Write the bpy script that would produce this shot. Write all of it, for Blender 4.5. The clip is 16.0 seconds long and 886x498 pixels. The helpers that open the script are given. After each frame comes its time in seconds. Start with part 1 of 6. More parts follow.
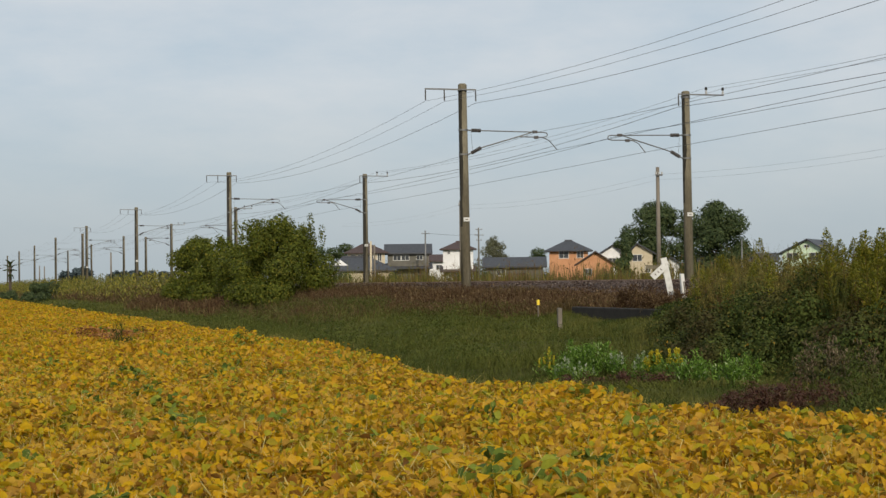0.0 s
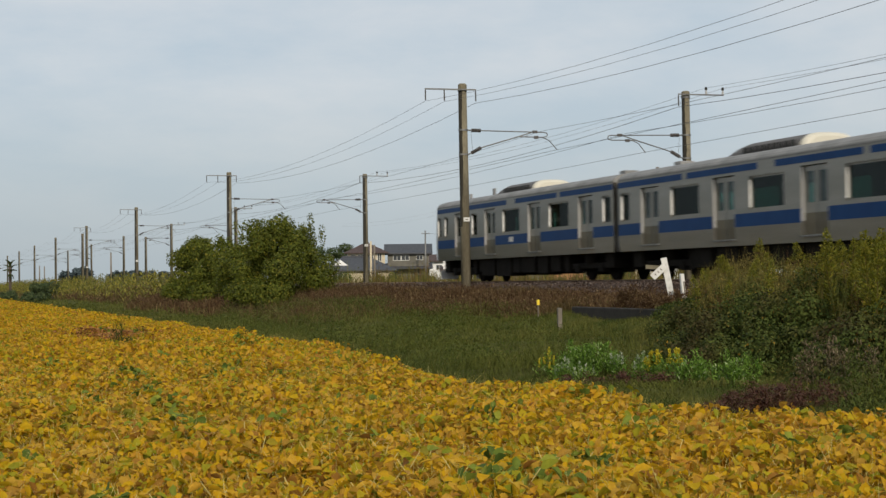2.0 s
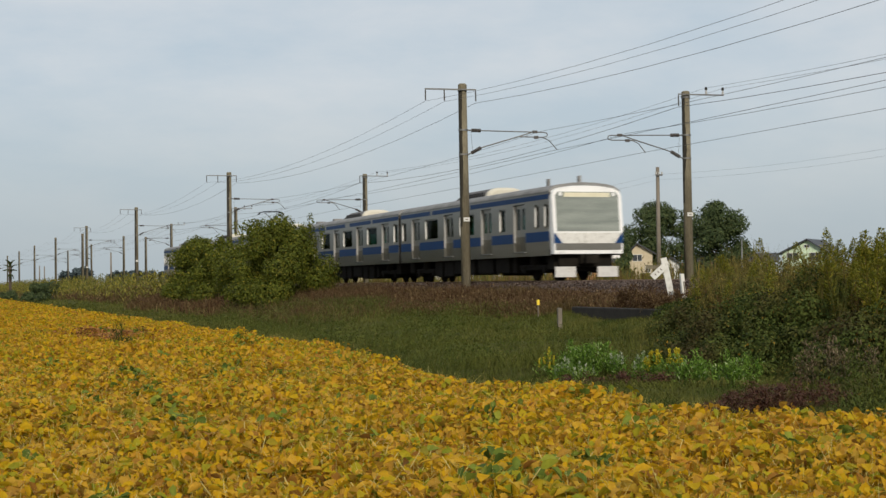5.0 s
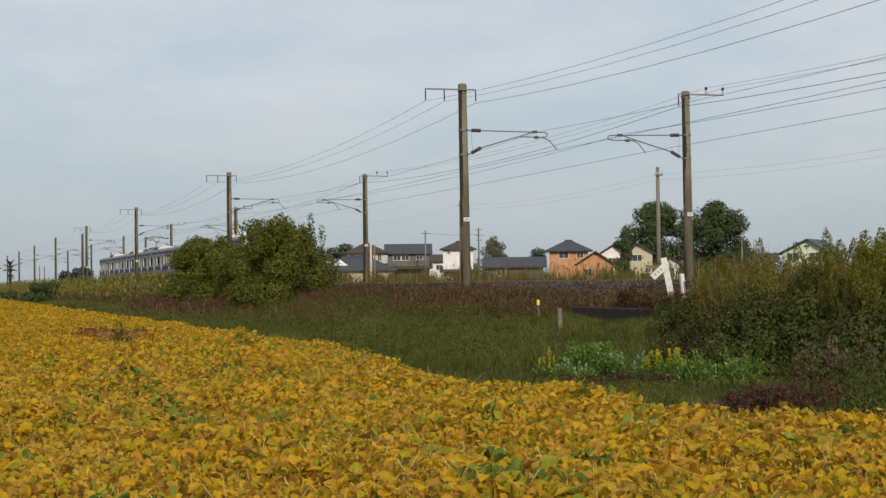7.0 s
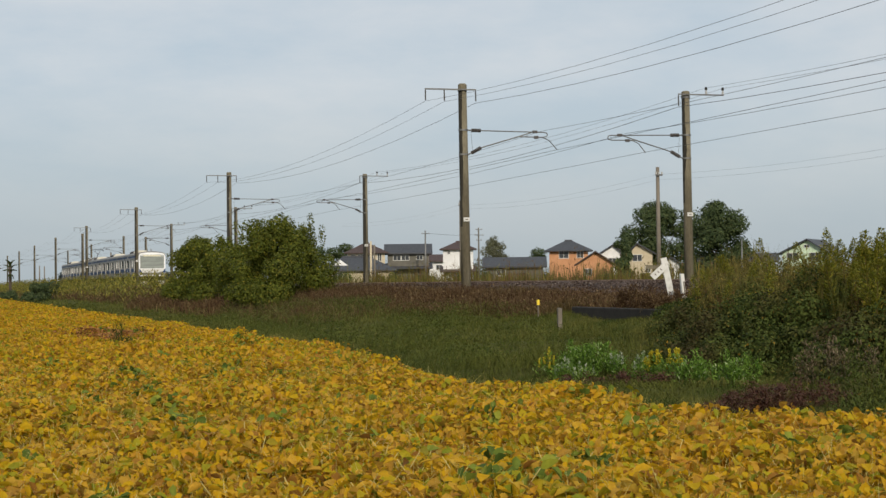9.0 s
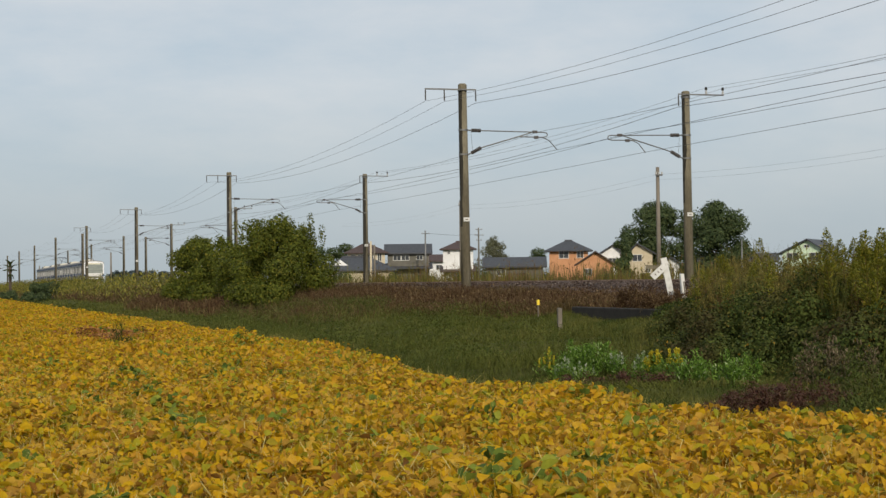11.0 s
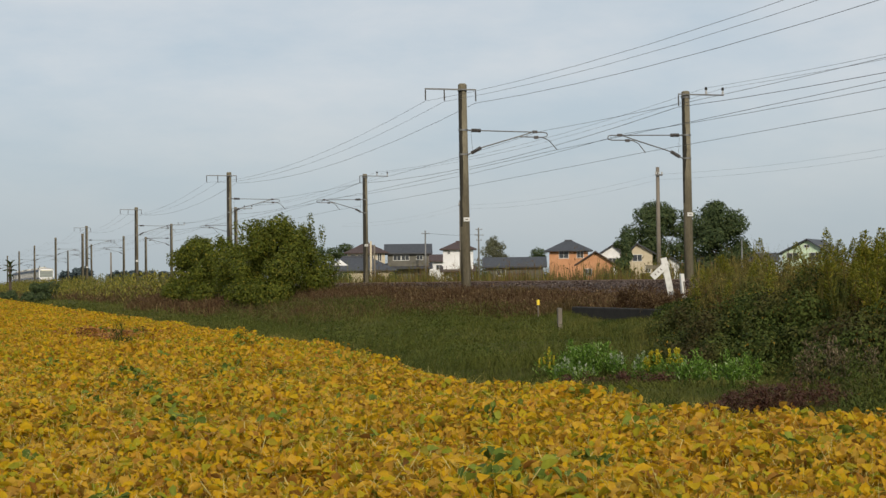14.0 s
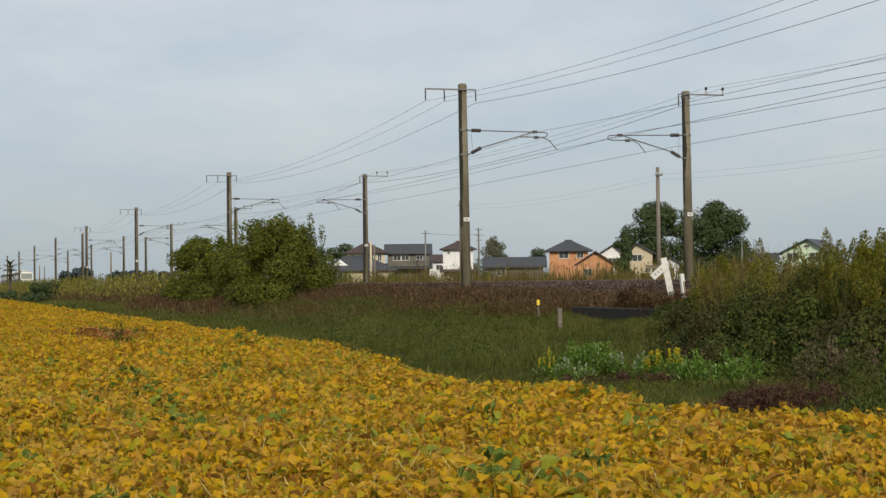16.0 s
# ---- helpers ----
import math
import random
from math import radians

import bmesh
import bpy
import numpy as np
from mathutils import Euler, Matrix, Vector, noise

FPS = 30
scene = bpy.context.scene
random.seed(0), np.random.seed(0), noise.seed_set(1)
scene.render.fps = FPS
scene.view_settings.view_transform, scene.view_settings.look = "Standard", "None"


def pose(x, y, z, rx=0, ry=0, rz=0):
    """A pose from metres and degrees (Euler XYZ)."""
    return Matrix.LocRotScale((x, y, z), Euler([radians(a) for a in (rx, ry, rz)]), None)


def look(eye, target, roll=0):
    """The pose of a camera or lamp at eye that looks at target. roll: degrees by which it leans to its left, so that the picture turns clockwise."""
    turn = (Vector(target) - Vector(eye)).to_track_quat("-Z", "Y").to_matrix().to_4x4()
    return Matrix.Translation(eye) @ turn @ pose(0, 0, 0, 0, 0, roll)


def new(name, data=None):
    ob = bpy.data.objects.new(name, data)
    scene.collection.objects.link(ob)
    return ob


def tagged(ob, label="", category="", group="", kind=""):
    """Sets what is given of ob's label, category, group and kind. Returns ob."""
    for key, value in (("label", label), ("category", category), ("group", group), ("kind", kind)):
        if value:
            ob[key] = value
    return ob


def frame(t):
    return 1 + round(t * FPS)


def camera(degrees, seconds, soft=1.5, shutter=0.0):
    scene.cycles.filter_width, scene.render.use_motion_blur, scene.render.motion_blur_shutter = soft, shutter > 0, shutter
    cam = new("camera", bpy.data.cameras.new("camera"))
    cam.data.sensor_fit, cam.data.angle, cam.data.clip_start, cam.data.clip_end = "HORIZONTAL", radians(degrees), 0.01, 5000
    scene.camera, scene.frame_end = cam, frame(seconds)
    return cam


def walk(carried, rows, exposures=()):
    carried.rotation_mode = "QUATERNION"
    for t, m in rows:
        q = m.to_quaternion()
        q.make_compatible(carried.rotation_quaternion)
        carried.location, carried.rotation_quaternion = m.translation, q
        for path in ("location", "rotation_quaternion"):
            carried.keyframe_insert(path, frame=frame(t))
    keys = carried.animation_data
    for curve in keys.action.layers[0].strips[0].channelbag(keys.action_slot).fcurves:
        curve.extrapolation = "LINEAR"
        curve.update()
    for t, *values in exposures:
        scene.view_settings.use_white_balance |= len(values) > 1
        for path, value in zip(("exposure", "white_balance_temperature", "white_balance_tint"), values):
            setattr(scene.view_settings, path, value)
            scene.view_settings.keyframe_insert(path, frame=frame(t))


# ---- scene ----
# The world: x runs across the railway, y along it, z up from the top of the rails.
EYE = Vector((0, 0, 0.013))
AIM = EYE + Vector((0.31808, 0.94783, 0.02091))
cam = camera(31.85, 16.0, soft=1.45, shutter=0.28)
walk(cam, [(0.0, look(EYE, AIM, -0.70)), (16.0, look(EYE, AIM, -0.70))])

# ---- light: hazy autumn sky with a low sun from behind along the line ----
SUN_FROM = Vector((-0.12, -1.0, 0.0)).normalized()
SUN_UP = radians(31)
world = bpy.data.worlds.new("sky")
scene.world = world
world.use_nodes = True
wn, wl = world.node_tree.nodes, world.node_tree.links
wn.clear()
out = wn.new("ShaderNodeOutputWorld")
bg = wn.new("ShaderNodeBackground")
sky = wn.new("ShaderNodeTexSky")
sky.sky_type = "NISHITA"
sky.sun_disc = False
sky.sun_elevation = SUN_UP
sky.sun_rotation = math.atan2(SUN_FROM.x, SUN_FROM.y)
sky.dust_density = 3.0
sky.ozone_density = 1.5
coord = wn.new("ShaderNodeTexCoord")
wmap = wn.new("ShaderNodeMapping")
wmap.inputs["Scale"].default_value = (3.0, 3.0, 9.0)
wmap.inputs["Location"].default_value = (0.35, 0.2, 0.4)
wl.new(coord.outputs["Generated"], wmap.inputs["Vector"])
wnoise = wn.new("ShaderNodeTexNoise")
wnoise.inputs["Scale"].default_value = 1.6
wnoise.inputs["Detail"].default_value = 7
wnoise.inputs["Roughness"].default_value = 0.58
wl.new(wmap.outputs[0], wnoise.inputs["Vector"])
cloud = wn.new("ShaderNodeValToRGB")
ce = cloud.color_ramp.elements
ce[0].position, ce[0].color = 0.36, (4.05, 4.75, 5.35, 1)
ce[1].position, ce[1].color = 0.64, (5.35, 5.6, 5.82, 1)
wl.new(wnoise.outputs["Fac"], cloud.inputs["Fac"])
wsep = wn.new("ShaderNodeSeparateXYZ")
wl.new(coord.outputs["Generated"], wsep.inputs[0])
haze = wn.new("ShaderNodeMapRange")
haze.inputs["From Min"].default_value, haze.inputs["From Max"].default_value = 0.0, 0.13
haze.inputs["To Min"].default_value, haze.inputs["To Max"].default_value = 1.0, 0.0
wl.new(wsep.outputs["Z"], haze.inputs["Value"])
hmix = wn.new("ShaderNodeMix")
hmix.data_type = "RGBA"
hmix.inputs[7].default_value = (3.75, 4.3, 4.62, 1)
wl.new(haze.outputs[0], hmix.inputs[0])
wl.new(cloud.outputs[0], hmix.inputs[6])
wmix = wn.new("ShaderNodeMix")
wmix.data_type = "RGBA"
wmix.inputs[0].default_value = 0.86
wl.new(sky.outputs[0], wmix.inputs[6])
wl.new(hmix.outputs[2], wmix.inputs[7])
wl.new(wmix.outputs[2], bg.inputs["Color"])
bg.inputs["Strength"].default_value = 0.125
wl.new(bg.outputs[0], out.inputs[0])

sun = new("sun", bpy.data.lights.new("sun", "SUN"))
sun.data.energy, sun.data.angle, sun.data.color = 2.95, radians(3), (1.0, 0.9, 0.76)
sun.matrix_world = look((0, 0, 0), -(SUN_FROM * math.cos(SUN_UP) + Vector((0, 0, math.sin(SUN_UP)))))
sun.location = (60, -60, 60)


# ---- materials ----
def ramp(n, fac_socket, links, stops):
    r = n.new("ShaderNodeValToRGB")
    el = r.color_ramp.elements
    while len(el) < len(stops):
        el.new(0.5)
    for e, (p, c) in zip(el, stops):
        e.position, e.color = p, (*c, 1)
    links.new(fac_socket, r.inputs["Fac"])
    return r


def surface(name, stops, scale=4.0, rough=0.7, metal=0.0, bump=0.3, fine=40.0, spec=0.4, stretch=(1, 1, 1), detail=6):
    """A solid material: colour stops over two scales of noise, with fine relief."""
    m = bpy.data.materials.new(name)
    m.use_nodes = True
    n, l = m.node_tree.nodes, m.node_tree.links
    b = n["Principled BSDF"]
    tc, mp = n.new("ShaderNodeTexCoord"), n.new("ShaderNodeMapping")
    mp.inputs["Scale"].default_value = stretch
    l.new(tc.outputs["Object"], mp.inputs["Vector"])
    a, f = n.new("ShaderNodeTexNoise"), n.new("ShaderNodeTexNoise")
    a.inputs["Scale"].default_value, a.inputs["Detail"].default_value = scale, detail
    f.inputs["Scale"].default_value, f.inputs["Detail"].default_value = fine, 4
    for t in (a, f):
        l.new(mp.outputs[0], t.inputs["Vector"])
    mix = n.new("ShaderNodeMath")
    mix.operation = "MULTIPLY_ADD"
    mix.inputs[1].default_value = 0.35
    l.new(f.outputs["Fac"], mix.inputs[0])
    sc = n.new("ShaderNodeMath")
    sc.operation = "MULTIPLY"
    sc.inputs[1].default_value = 0.65
    l.new(a.outputs["Fac"], sc.inputs[0])
    l.new(sc.outputs[0], mix.inputs[2])
    r = ramp(n, mix.outputs[0], l, stops)
    l.new(r.outputs[0], b.inputs["Base Color"])
    b.inputs["Roughness"].default_value, b.inputs["Metallic"].default_value = rough, metal
    b.inputs["Specular IOR Level"].default_value = spec
    if bump:
        bp = n.new("ShaderNodeBump")
        bp.inputs["Strength"].default_value, bp.inputs["Distance"].default_value = bump, 0.02
        l.new(f.outputs["Fac"], bp.inputs["Height"])
        l.new(bp.outputs[0], b.inputs["Normal"])
    return m


def foliage(name, stops, patch=None, patch_scale=0.35, patch_at=(0.55, 0.7), through_light=0.3, rough=0.6, gloss=0.15, patch2=None, patch2_scale=1.0, patch2_at=(0.58, 0.7)):
    """Leaves: a colour for each leaf, drifting over patches, with some light coming through."""
    m = bpy.data.materials.new(name)
    m.use_nodes = True
    n, l = m.node_tree.nodes, m.node_tree.links
    b = n["Principled BSDF"]
    g = n.new("ShaderNodeNewGeometry")
    r = ramp(n, g.outputs["Random Per Island"], l, stops)
    col = r.outputs[0]
    tc = n.new("ShaderNodeTexCoord")
    for tint, size, span, w in ((patch, patch_scale, patch_at, 0.0), (patch2, patch2_scale, patch2_at, 7.3)):
        if not tint:
            continue
        t = n.new("ShaderNodeTexNoise")
        t.noise_dimensions = "4D"
        t.inputs["W"].default_value = w
        t.inputs["Scale"].default_value, t.inputs["Detail"].default_value = size, 4
        l.new(tc.outputs["Object"], t.inputs["Vector"])
        mr = n.new("ShaderNodeMapRange")
        mr.inputs["From Min"].default_value, mr.inputs["From Max"].default_value = span
        l.new(t.outputs["Fac"], mr.inputs["Value"])
        mx = n.new("ShaderNodeMix")
        mx.data_type = "RGBA"
        l.new(mr.outputs[0], mx.inputs[0])
        l.new(col, mx.inputs[6])
        mx.inputs[7].default_value = (*tint, 1)
        col = mx.outputs[2]
    t2 = n.new("ShaderNodeTexNoise")
    t2.inputs["Scale"].default_value, t2.inputs["Detail"].default_value = 30, 3
    l.new(tc.outputs["Object"], t2.inputs["Vector"])
    mr2 = n.new("ShaderNodeMapRange")
    mr2.inputs["To Min"].default_value, mr2.inputs["To Max"].default_value = 0.7, 1.3
    l.new(t2.outputs["Fac"], mr2.inputs["Value"])
    mul = n.new("ShaderNodeVectorMath")
    mul.operation = "SCALE"
    l.new(col, mul.inputs[0])
    l.new(mr2.outputs[0], mul.inputs["Scale"])
    l.new(mul.outputs[0], b.inputs["Base Color"])
    b.inputs["Roughness"].default_value = rough
    b.inputs["Specular IOR Level"].default_value = gloss
    tr = n.new("ShaderNodeBsdfTranslucent")
    l.new(mul.outputs[0], tr.inputs["Color"])
    mixs = n.new("ShaderNodeMixShader")
    mixs.inputs[0].default_value = through_light
    l.new(b.outputs[0], mixs.inputs[1])
    l.new(tr.outputs[0], mixs.inputs[2])
    l.new(mixs.outputs[0], n["Material Output"].inputs[0])
    return m


def pane(name, tint, gloss=0.12):
    """Tinted window glass."""
    m = bpy.data.materials.new(name)
    m.use_nodes = True
    n, l = m.node_tree.nodes, m.node_tree.links
    n.remove(n["Principled BSDF"])
    tr, gl = n.new("ShaderNodeBsdfTransparent"), n.new("ShaderNodeBsdfGlossy")
    tr.inputs[0].default_value = (*tint, 1)
    gl.inputs["Roughness"].default_value = 0.03
    mx = n.new("ShaderNodeMixShader")
    mx.inputs[0].default_value = gloss
    l.new(tr.outputs[0], mx.inputs[1])
    l.new(gl.outputs[0], mx.inputs[2])
    l.new(mx.outputs[0], n["Material Output"].inputs[0])
    return m


M = {}
M["ground"] = surface("ground_soil_and_grass", [(0.3, (0.045, 0.05, 0.012)), (0.5, (0.068, 0.072, 0.017)), (0.7, (0.095, 0.085, 0.028))], 2.2, 0.95, bump=0.8, fine=26, spec=0.05)
M["soil"] = surface("bean_field_litter", [(0.35, (0.12, 0.075, 0.02)), (0.65, (0.30, 0.19, 0.05))], 1.5, 0.95, bump=0.6, fine=20)
M["ballast"] = surface("rust_stained_ballast", [(0.36, (0.0135, 0.00825, 0.006)), (0.5, (0.045, 0.02775, 0.02025)), (0.66, (0.135, 0.09375, 0.07125))], 9.0, 0.9, bump=1.0, fine=22, detail=8)
M["rail"] = surface("rusty_rail_steel", [(0.3, (0.12, 0.07, 0.045)), (0.7, (0.26, 0.17, 0.11))], 6, 0.55, 0.4, 0.2)
M["concrete"] = surface("weathered_pole_concrete", [(0.3, (0.075, 0.063, 0.04)), (0.5, (0.15, 0.13, 0.085)), (0.7, (0.25, 0.22, 0.155))], 2.2, 0.85, bump=0.25, fine=30, stretch=(1, 1, 0.18))
M["sleeper"] = surface("sleeper_concrete", [(0.3, (0.06, 0.045, 0.035)), (0.7, (0.13, 0.10, 0.08))], 5, 0.9)
M["steel"] = surface("galvanised_steel", [(0.35, (0.12, 0.12, 0.115)), (0.65, (0.22, 0.22, 0.21))], 7, 0.55, 0.5, 0.1)
M["insulator"] = surface("brown_porcelain", [(0.3, (0.06, 0.055, 0.05)), (0.7, (0.11, 0.10, 0.095))], 8, 0.25, 0, 0.0)
M["porcelain"] = surface("grimy_pale_porcelain", [(0.3, (0.42, 0.42, 0.408)), (0.7, (0.492, 0.492, 0.48))], 8, 0.25, 0, 0.0)
M["black"] = surface("black_rubber", [(0.3, (0.012, 0.012, 0.012)), (0.7, (0.035, 0.034, 0.033))], 5, 0.7, 0, 0.2)
M["wire"] = surface("oxidised_copper_wire", [(0.3, (0.05, 0.05, 0.05)), (0.7, (0.10, 0.10, 0.10))], 5, 0.5, 0.5, 0.0)
M["white"] = surface("chalky_white_paint", [(0.3, (0.42, 0.41, 0.375)), (0.5, (0.624, 0.616, 0.576)), (0.7, (0.68, 0.672, 0.64))], 6, 0.6, 0, 0.1)
M["yellow"] = surface("yellow_plastic", [(0.3, (0.75, 0.52, 0.03)), (0.7, (0.85, 0.62, 0.05))], 6, 0.5, 0, 0.0)
# train
M["stainless"] = surface("dulled_stainless_steel", [(0.3, (0.185, 0.178, 0.155)), (0.55, (0.235, 0.226, 0.2)), (0.72, (0.28, 0.27, 0.245))], 0.8, 0.36, 0.82, 0.04, fine=25, stretch=(1, 0.25, 2.5))
M["roofgrey"] = surface("grimy_grey_train_roof", [(0.3, (0.13, 0.13, 0.125)), (0.7, (0.26, 0.255, 0.245))], 1.6, 0.7, 0.0, 0.1)
M["blue"] = surface("deep_blue_stripe_film", [(0.3, (0.005, 0.032, 0.11)), (0.7, (0.009, 0.048, 0.15))], 1.5, 0.5, 0, 0.0, spec=0.12)
M["trainwhite"] = surface("white_train_paint", [(0.3, (0.72, 0.72, 0.71)), (0.7, (0.82, 0.82, 0.81))], 1.5, 0.35, 0, 0.0)
# cream stands for the sunlit end of the roof unit
M["cream"] = surface("sunlit_cream_aircon_end", [(0.3, (0.496, 0.464, 0.376)), (0.7, (0.608, 0.576, 0.48))], 1.2, 0.5, 0, 0.05)
# near-black for running gear, floor, end walls, coupler and collector
M["under"] = surface("near_black_underfloor", [(0.3, (0.007, 0.006, 0.005)), (0.7, (0.02, 0.017, 0.013))], 2, 0.9, 0.0, 0.2, spec=0.1)
M["trainglass"] = pane("tinted_train_glass", (0.23, 0.39, 0.345), 0.035)
M["doorglass"] = pane("lightly_tinted_door_glass", (0.42, 0.56, 0.52), 0.07)
# brake dust and the brown ground reflection, mixed into one door-foot colour
M["doorbrown"] = surface("door_foot_dust_and_reflection", [(0.3, (0.10, 0.085, 0.055)), (0.55, (0.15, 0.13, 0.09)), (0.75, (0.20, 0.18, 0.14))], 1.4, 0.5, 0.5, 0.05, fine=25, stretch=(1, 1, 0.5))
M["interior"] = surface("cream_train_interior", [(0.3, (0.5, 0.5, 0.47)), (0.7, (0.6, 0.6, 0.57))], 1, 0.6, 0, 0.0)
M["seat"] = surface("blue_green_seat_cloth", [(0.3, (0.03, 0.09, 0.10)), (0.7, (0.05, 0.14, 0.15))], 3, 0.9, 0, 0.1)


# ---- building helpers ----
def part(name, bm, material, parent=None, label="", m=None, smooth=False):
    me = bpy.data.meshes.new(name)
    bmesh.ops.recalc_face_normals(bm, faces=bm.faces[:])
    bm.to_mesh(me)
    bm.free()
    me.materials.append(material)
    if smooth:
        for p in me.polygons:
            p.use_smooth = True
    return place(name, me, parent, label, m)


def place(name, me, parent=None, label="", m=None):
    ob = new(name, me)
    if parent:
        ob.parent = parent
    if m is not None:
        ob.matrix_basis = m
    if label:
        ob["label"] = label
    return ob


def thing(name, label, category, group="", kind="", m=None):
    ob = new(name)
    ob.empty_display_size = 0.1
    if m is not None:
        ob.matrix_basis = m
    return tagged(ob, label, category, group, kind)


def box(bm, x0, x1, y0, y1, z0, z1, bevel=0.0, m=None):
    v = [bm.verts.new(c) for c in ((x0, y0, z0), (x1, y0, z0), (x1, y1, z0), (x0, y1, z0), (x0, y0, z1), (x1, y0, z1), (x1, y1, z1), (x0, y1, z1))]
    fs = [bm.faces.new([v[i] for i in q]) for q in ((3, 2, 1, 0), (4, 5, 6, 7), (0, 1, 5, 4), (1, 2, 6, 5), (2, 3, 7, 6), (3, 0, 4, 7))]
    if m is not None:
        bmesh.ops.transform(bm, matrix=m, verts=v)
    if bevel:
        bmesh.ops.bevel(bm, geom=list({e for f in fs for e in f.edges}), offset=bevel, segments=2, affect="EDGES", profile=0.6)
    return bm


def tube(bm, pts, radii, n=8, caps=True):
    """A round bar along a run of points."""
    pts = [Vector(p) for p in pts]
    if not hasattr(radii, "__len__"):
        radii = [radii] * len(pts)
    rings = []
    for i, (p, r) in enumerate(zip(pts, radii)):
        d = (pts[min(i + 1, len(pts) - 1)] - pts[max(i - 1, 0)]).normalized()
        a = d.cross(Vector((0, 0, 1)) if abs(d.z) < 0.9 else Vector((0, 1, 0))).normalized()
        b = d.cross(a)
        rings.append([bm.verts.new(p + r * (a * math.cos(t) + b * math.sin(t))) for t in (2 * math.pi * k / n for k in range(n))])
    for u, w in zip(rings, rings[1:]):
        for k in range(n):
            bm.faces.new((u[k], u[(k + 1) % n], w[(k + 1) % n], w[k]))
    if caps:
        bm.faces.new(rings[0][::-1])
        bm.faces.new(rings[-1])
    return bm


def raw_mesh(name, verts, faces, material):
    """A mesh from arrays; faces all have the same number of corners."""
    me = bpy.data.meshes.new(name)
    verts, faces = np.asarray(verts, dtype=np.float32), np.asarray(faces, dtype=np.int32)
    nf, k = faces.shape
    me.vertices.add(len(verts))
    me.vertices.foreach_set("co", verts.ravel())
    me.loops.add(nf * k)
    me.loops.foreach_set("vertex_index", faces.ravel())
    me.polygons.add(nf)
    me.polygons.foreach_set("loop_start", np.arange(0, nf * k, k, dtype=np.int32))
    me.update(calc_edges=True)
    me.materials.append(material)
    return me


def leaf_mesh(name, P, length, width, material, rng, droop=(-0.9, 0.3), fold=0.25, six=False, heading=None, outward=None):
    """Single folded leaves at the points P, of those lengths, pitched between droop's two angles, or lying along the shell whose outward directions are given."""
    P = np.asarray(P, dtype=float)
    n = len(P)
    L, Wd = np.broadcast_to(length, n) * rng.uniform(0.7, 1.3, n), np.broadcast_to(width, n) * rng.uniform(0.75, 1.25, n)
    az = rng.uniform(0, 2 * np.pi, n) if heading is None else heading
    pt = rng.uniform(droop[0], droop[1], n)
    d = np.stack([np.cos(az) * np.cos(pt), np.sin(az) * np.cos(pt), np.sin(pt)], 1)
    s = np.stack([-np.sin(az), np.cos(az), np.zeros(n)], 1)
    u = np.cross(d, s)
    ro = rng.normal(0, 0.5, n)[:, None]
    s, u = s * np.cos(ro) + u * np.sin(ro), u * np.cos(ro) - s * np.sin(ro)
    if outward is not None:
        nr = outward + rng.normal(0, 0.42, (n, 3)) + np.array([0, 0, 0.25])
        nr /= np.linalg.norm(nr, axis=1)[:, None]
        d = np.cross(nr, rng.normal(size=(n, 3)))
        d /= np.linalg.norm(d, axis=1)[:, None]
        s, u = np.cross(nr, d), nr
    L, Wd = L[:, None], Wd[:, None]
    lift = -u * Wd * fold
    if six:
        curl = rng.uniform(-0.25, 0.1, n)[:, None] * L
        V = np.stack([P, P + d * L * 0.28 + s * Wd * 0.5 - lift, P + d * L * 0.65 + s * Wd * 0.42 - lift + u * curl * 0.4, P + d * L + u * curl,
                      P + d * L * 0.65 - s * Wd * 0.42 - lift + u * curl * 0.4, P + d * L * 0.28 - s * Wd * 0.5 - lift], 1).reshape(-1, 3)
        b = np.arange(n)[:, None] * 6
        F = np.concatenate([b + [0, 1, 2, 3], b + [0, 3, 4, 5]], 1).reshape(-1, 4)
    else:
        V = np.stack([P, P + d * L * 0.42 + s * Wd * 0.5 - lift, P + d * L, P + d * L * 0.42 - s * Wd * 0.5 - lift], 1).reshape(-1, 3)
        b = np.arange(n)[:, None] * 4
        F = np.concatenate([b + [0, 1, 2], b + [0, 2, 3]], 1).reshape(-1, 3)
    return raw_mesh(name, V, F, material)


def blade_mesh(name, P, height, width, material, rng, lean=0.35):
    """Upright blades or stems that lean and bend, each of two pieces."""
    P = np.asarray(P, dtype=float)
    n = len(P)
    h = (np.broadcast_to(height, n) * rng.uniform(0.6, 1.3, n))[:, None]
    w = (np.broadcast_to(width, n) * rng.uniform(0.7, 1.3, n))[:, None]
    az, az2 = rng.uniform(0, 2 * np.pi, n), rng.uniform(0, 2 * np.pi, n)
    o = np.stack([np.cos(az), np.sin(az), 0 * az], 1) * (rng.uniform(0, lean, n)[:, None]) * h
    s = np.stack([np.cos(az2), np.sin(az2), 0 * az], 1) * w * 0.5
    up = np.array([0, 0, 1.0])
    V = np.stack([P - s, P + s, P + o * 0.4 + up * h * 0.6 + s * 0.8, P + o * 0.4 + up * h * 0.6 - s * 0.8, P + o + up * h * 0.97], 1).reshape(-1, 3)
    b = np.arange(n)[:, None] * 5
    F = np.concatenate([b + [0, 1, 2], b + [0, 2, 3], b + [3, 2, 4]], 1).reshape(-1, 3)
    return raw_mesh(name, V, F, material)


# ---- ground ----
GX = [-900, 7.5, 9.5, 13, 17, 20.7, 21.8, 30.4, 32.5, 36, 60, 3000]
GZ = [-1.95, -1.95, -1.95, -1.85, -1.25, -0.68, -0.62, -0.62, -0.75, -1.5, -1.7, -1.7]


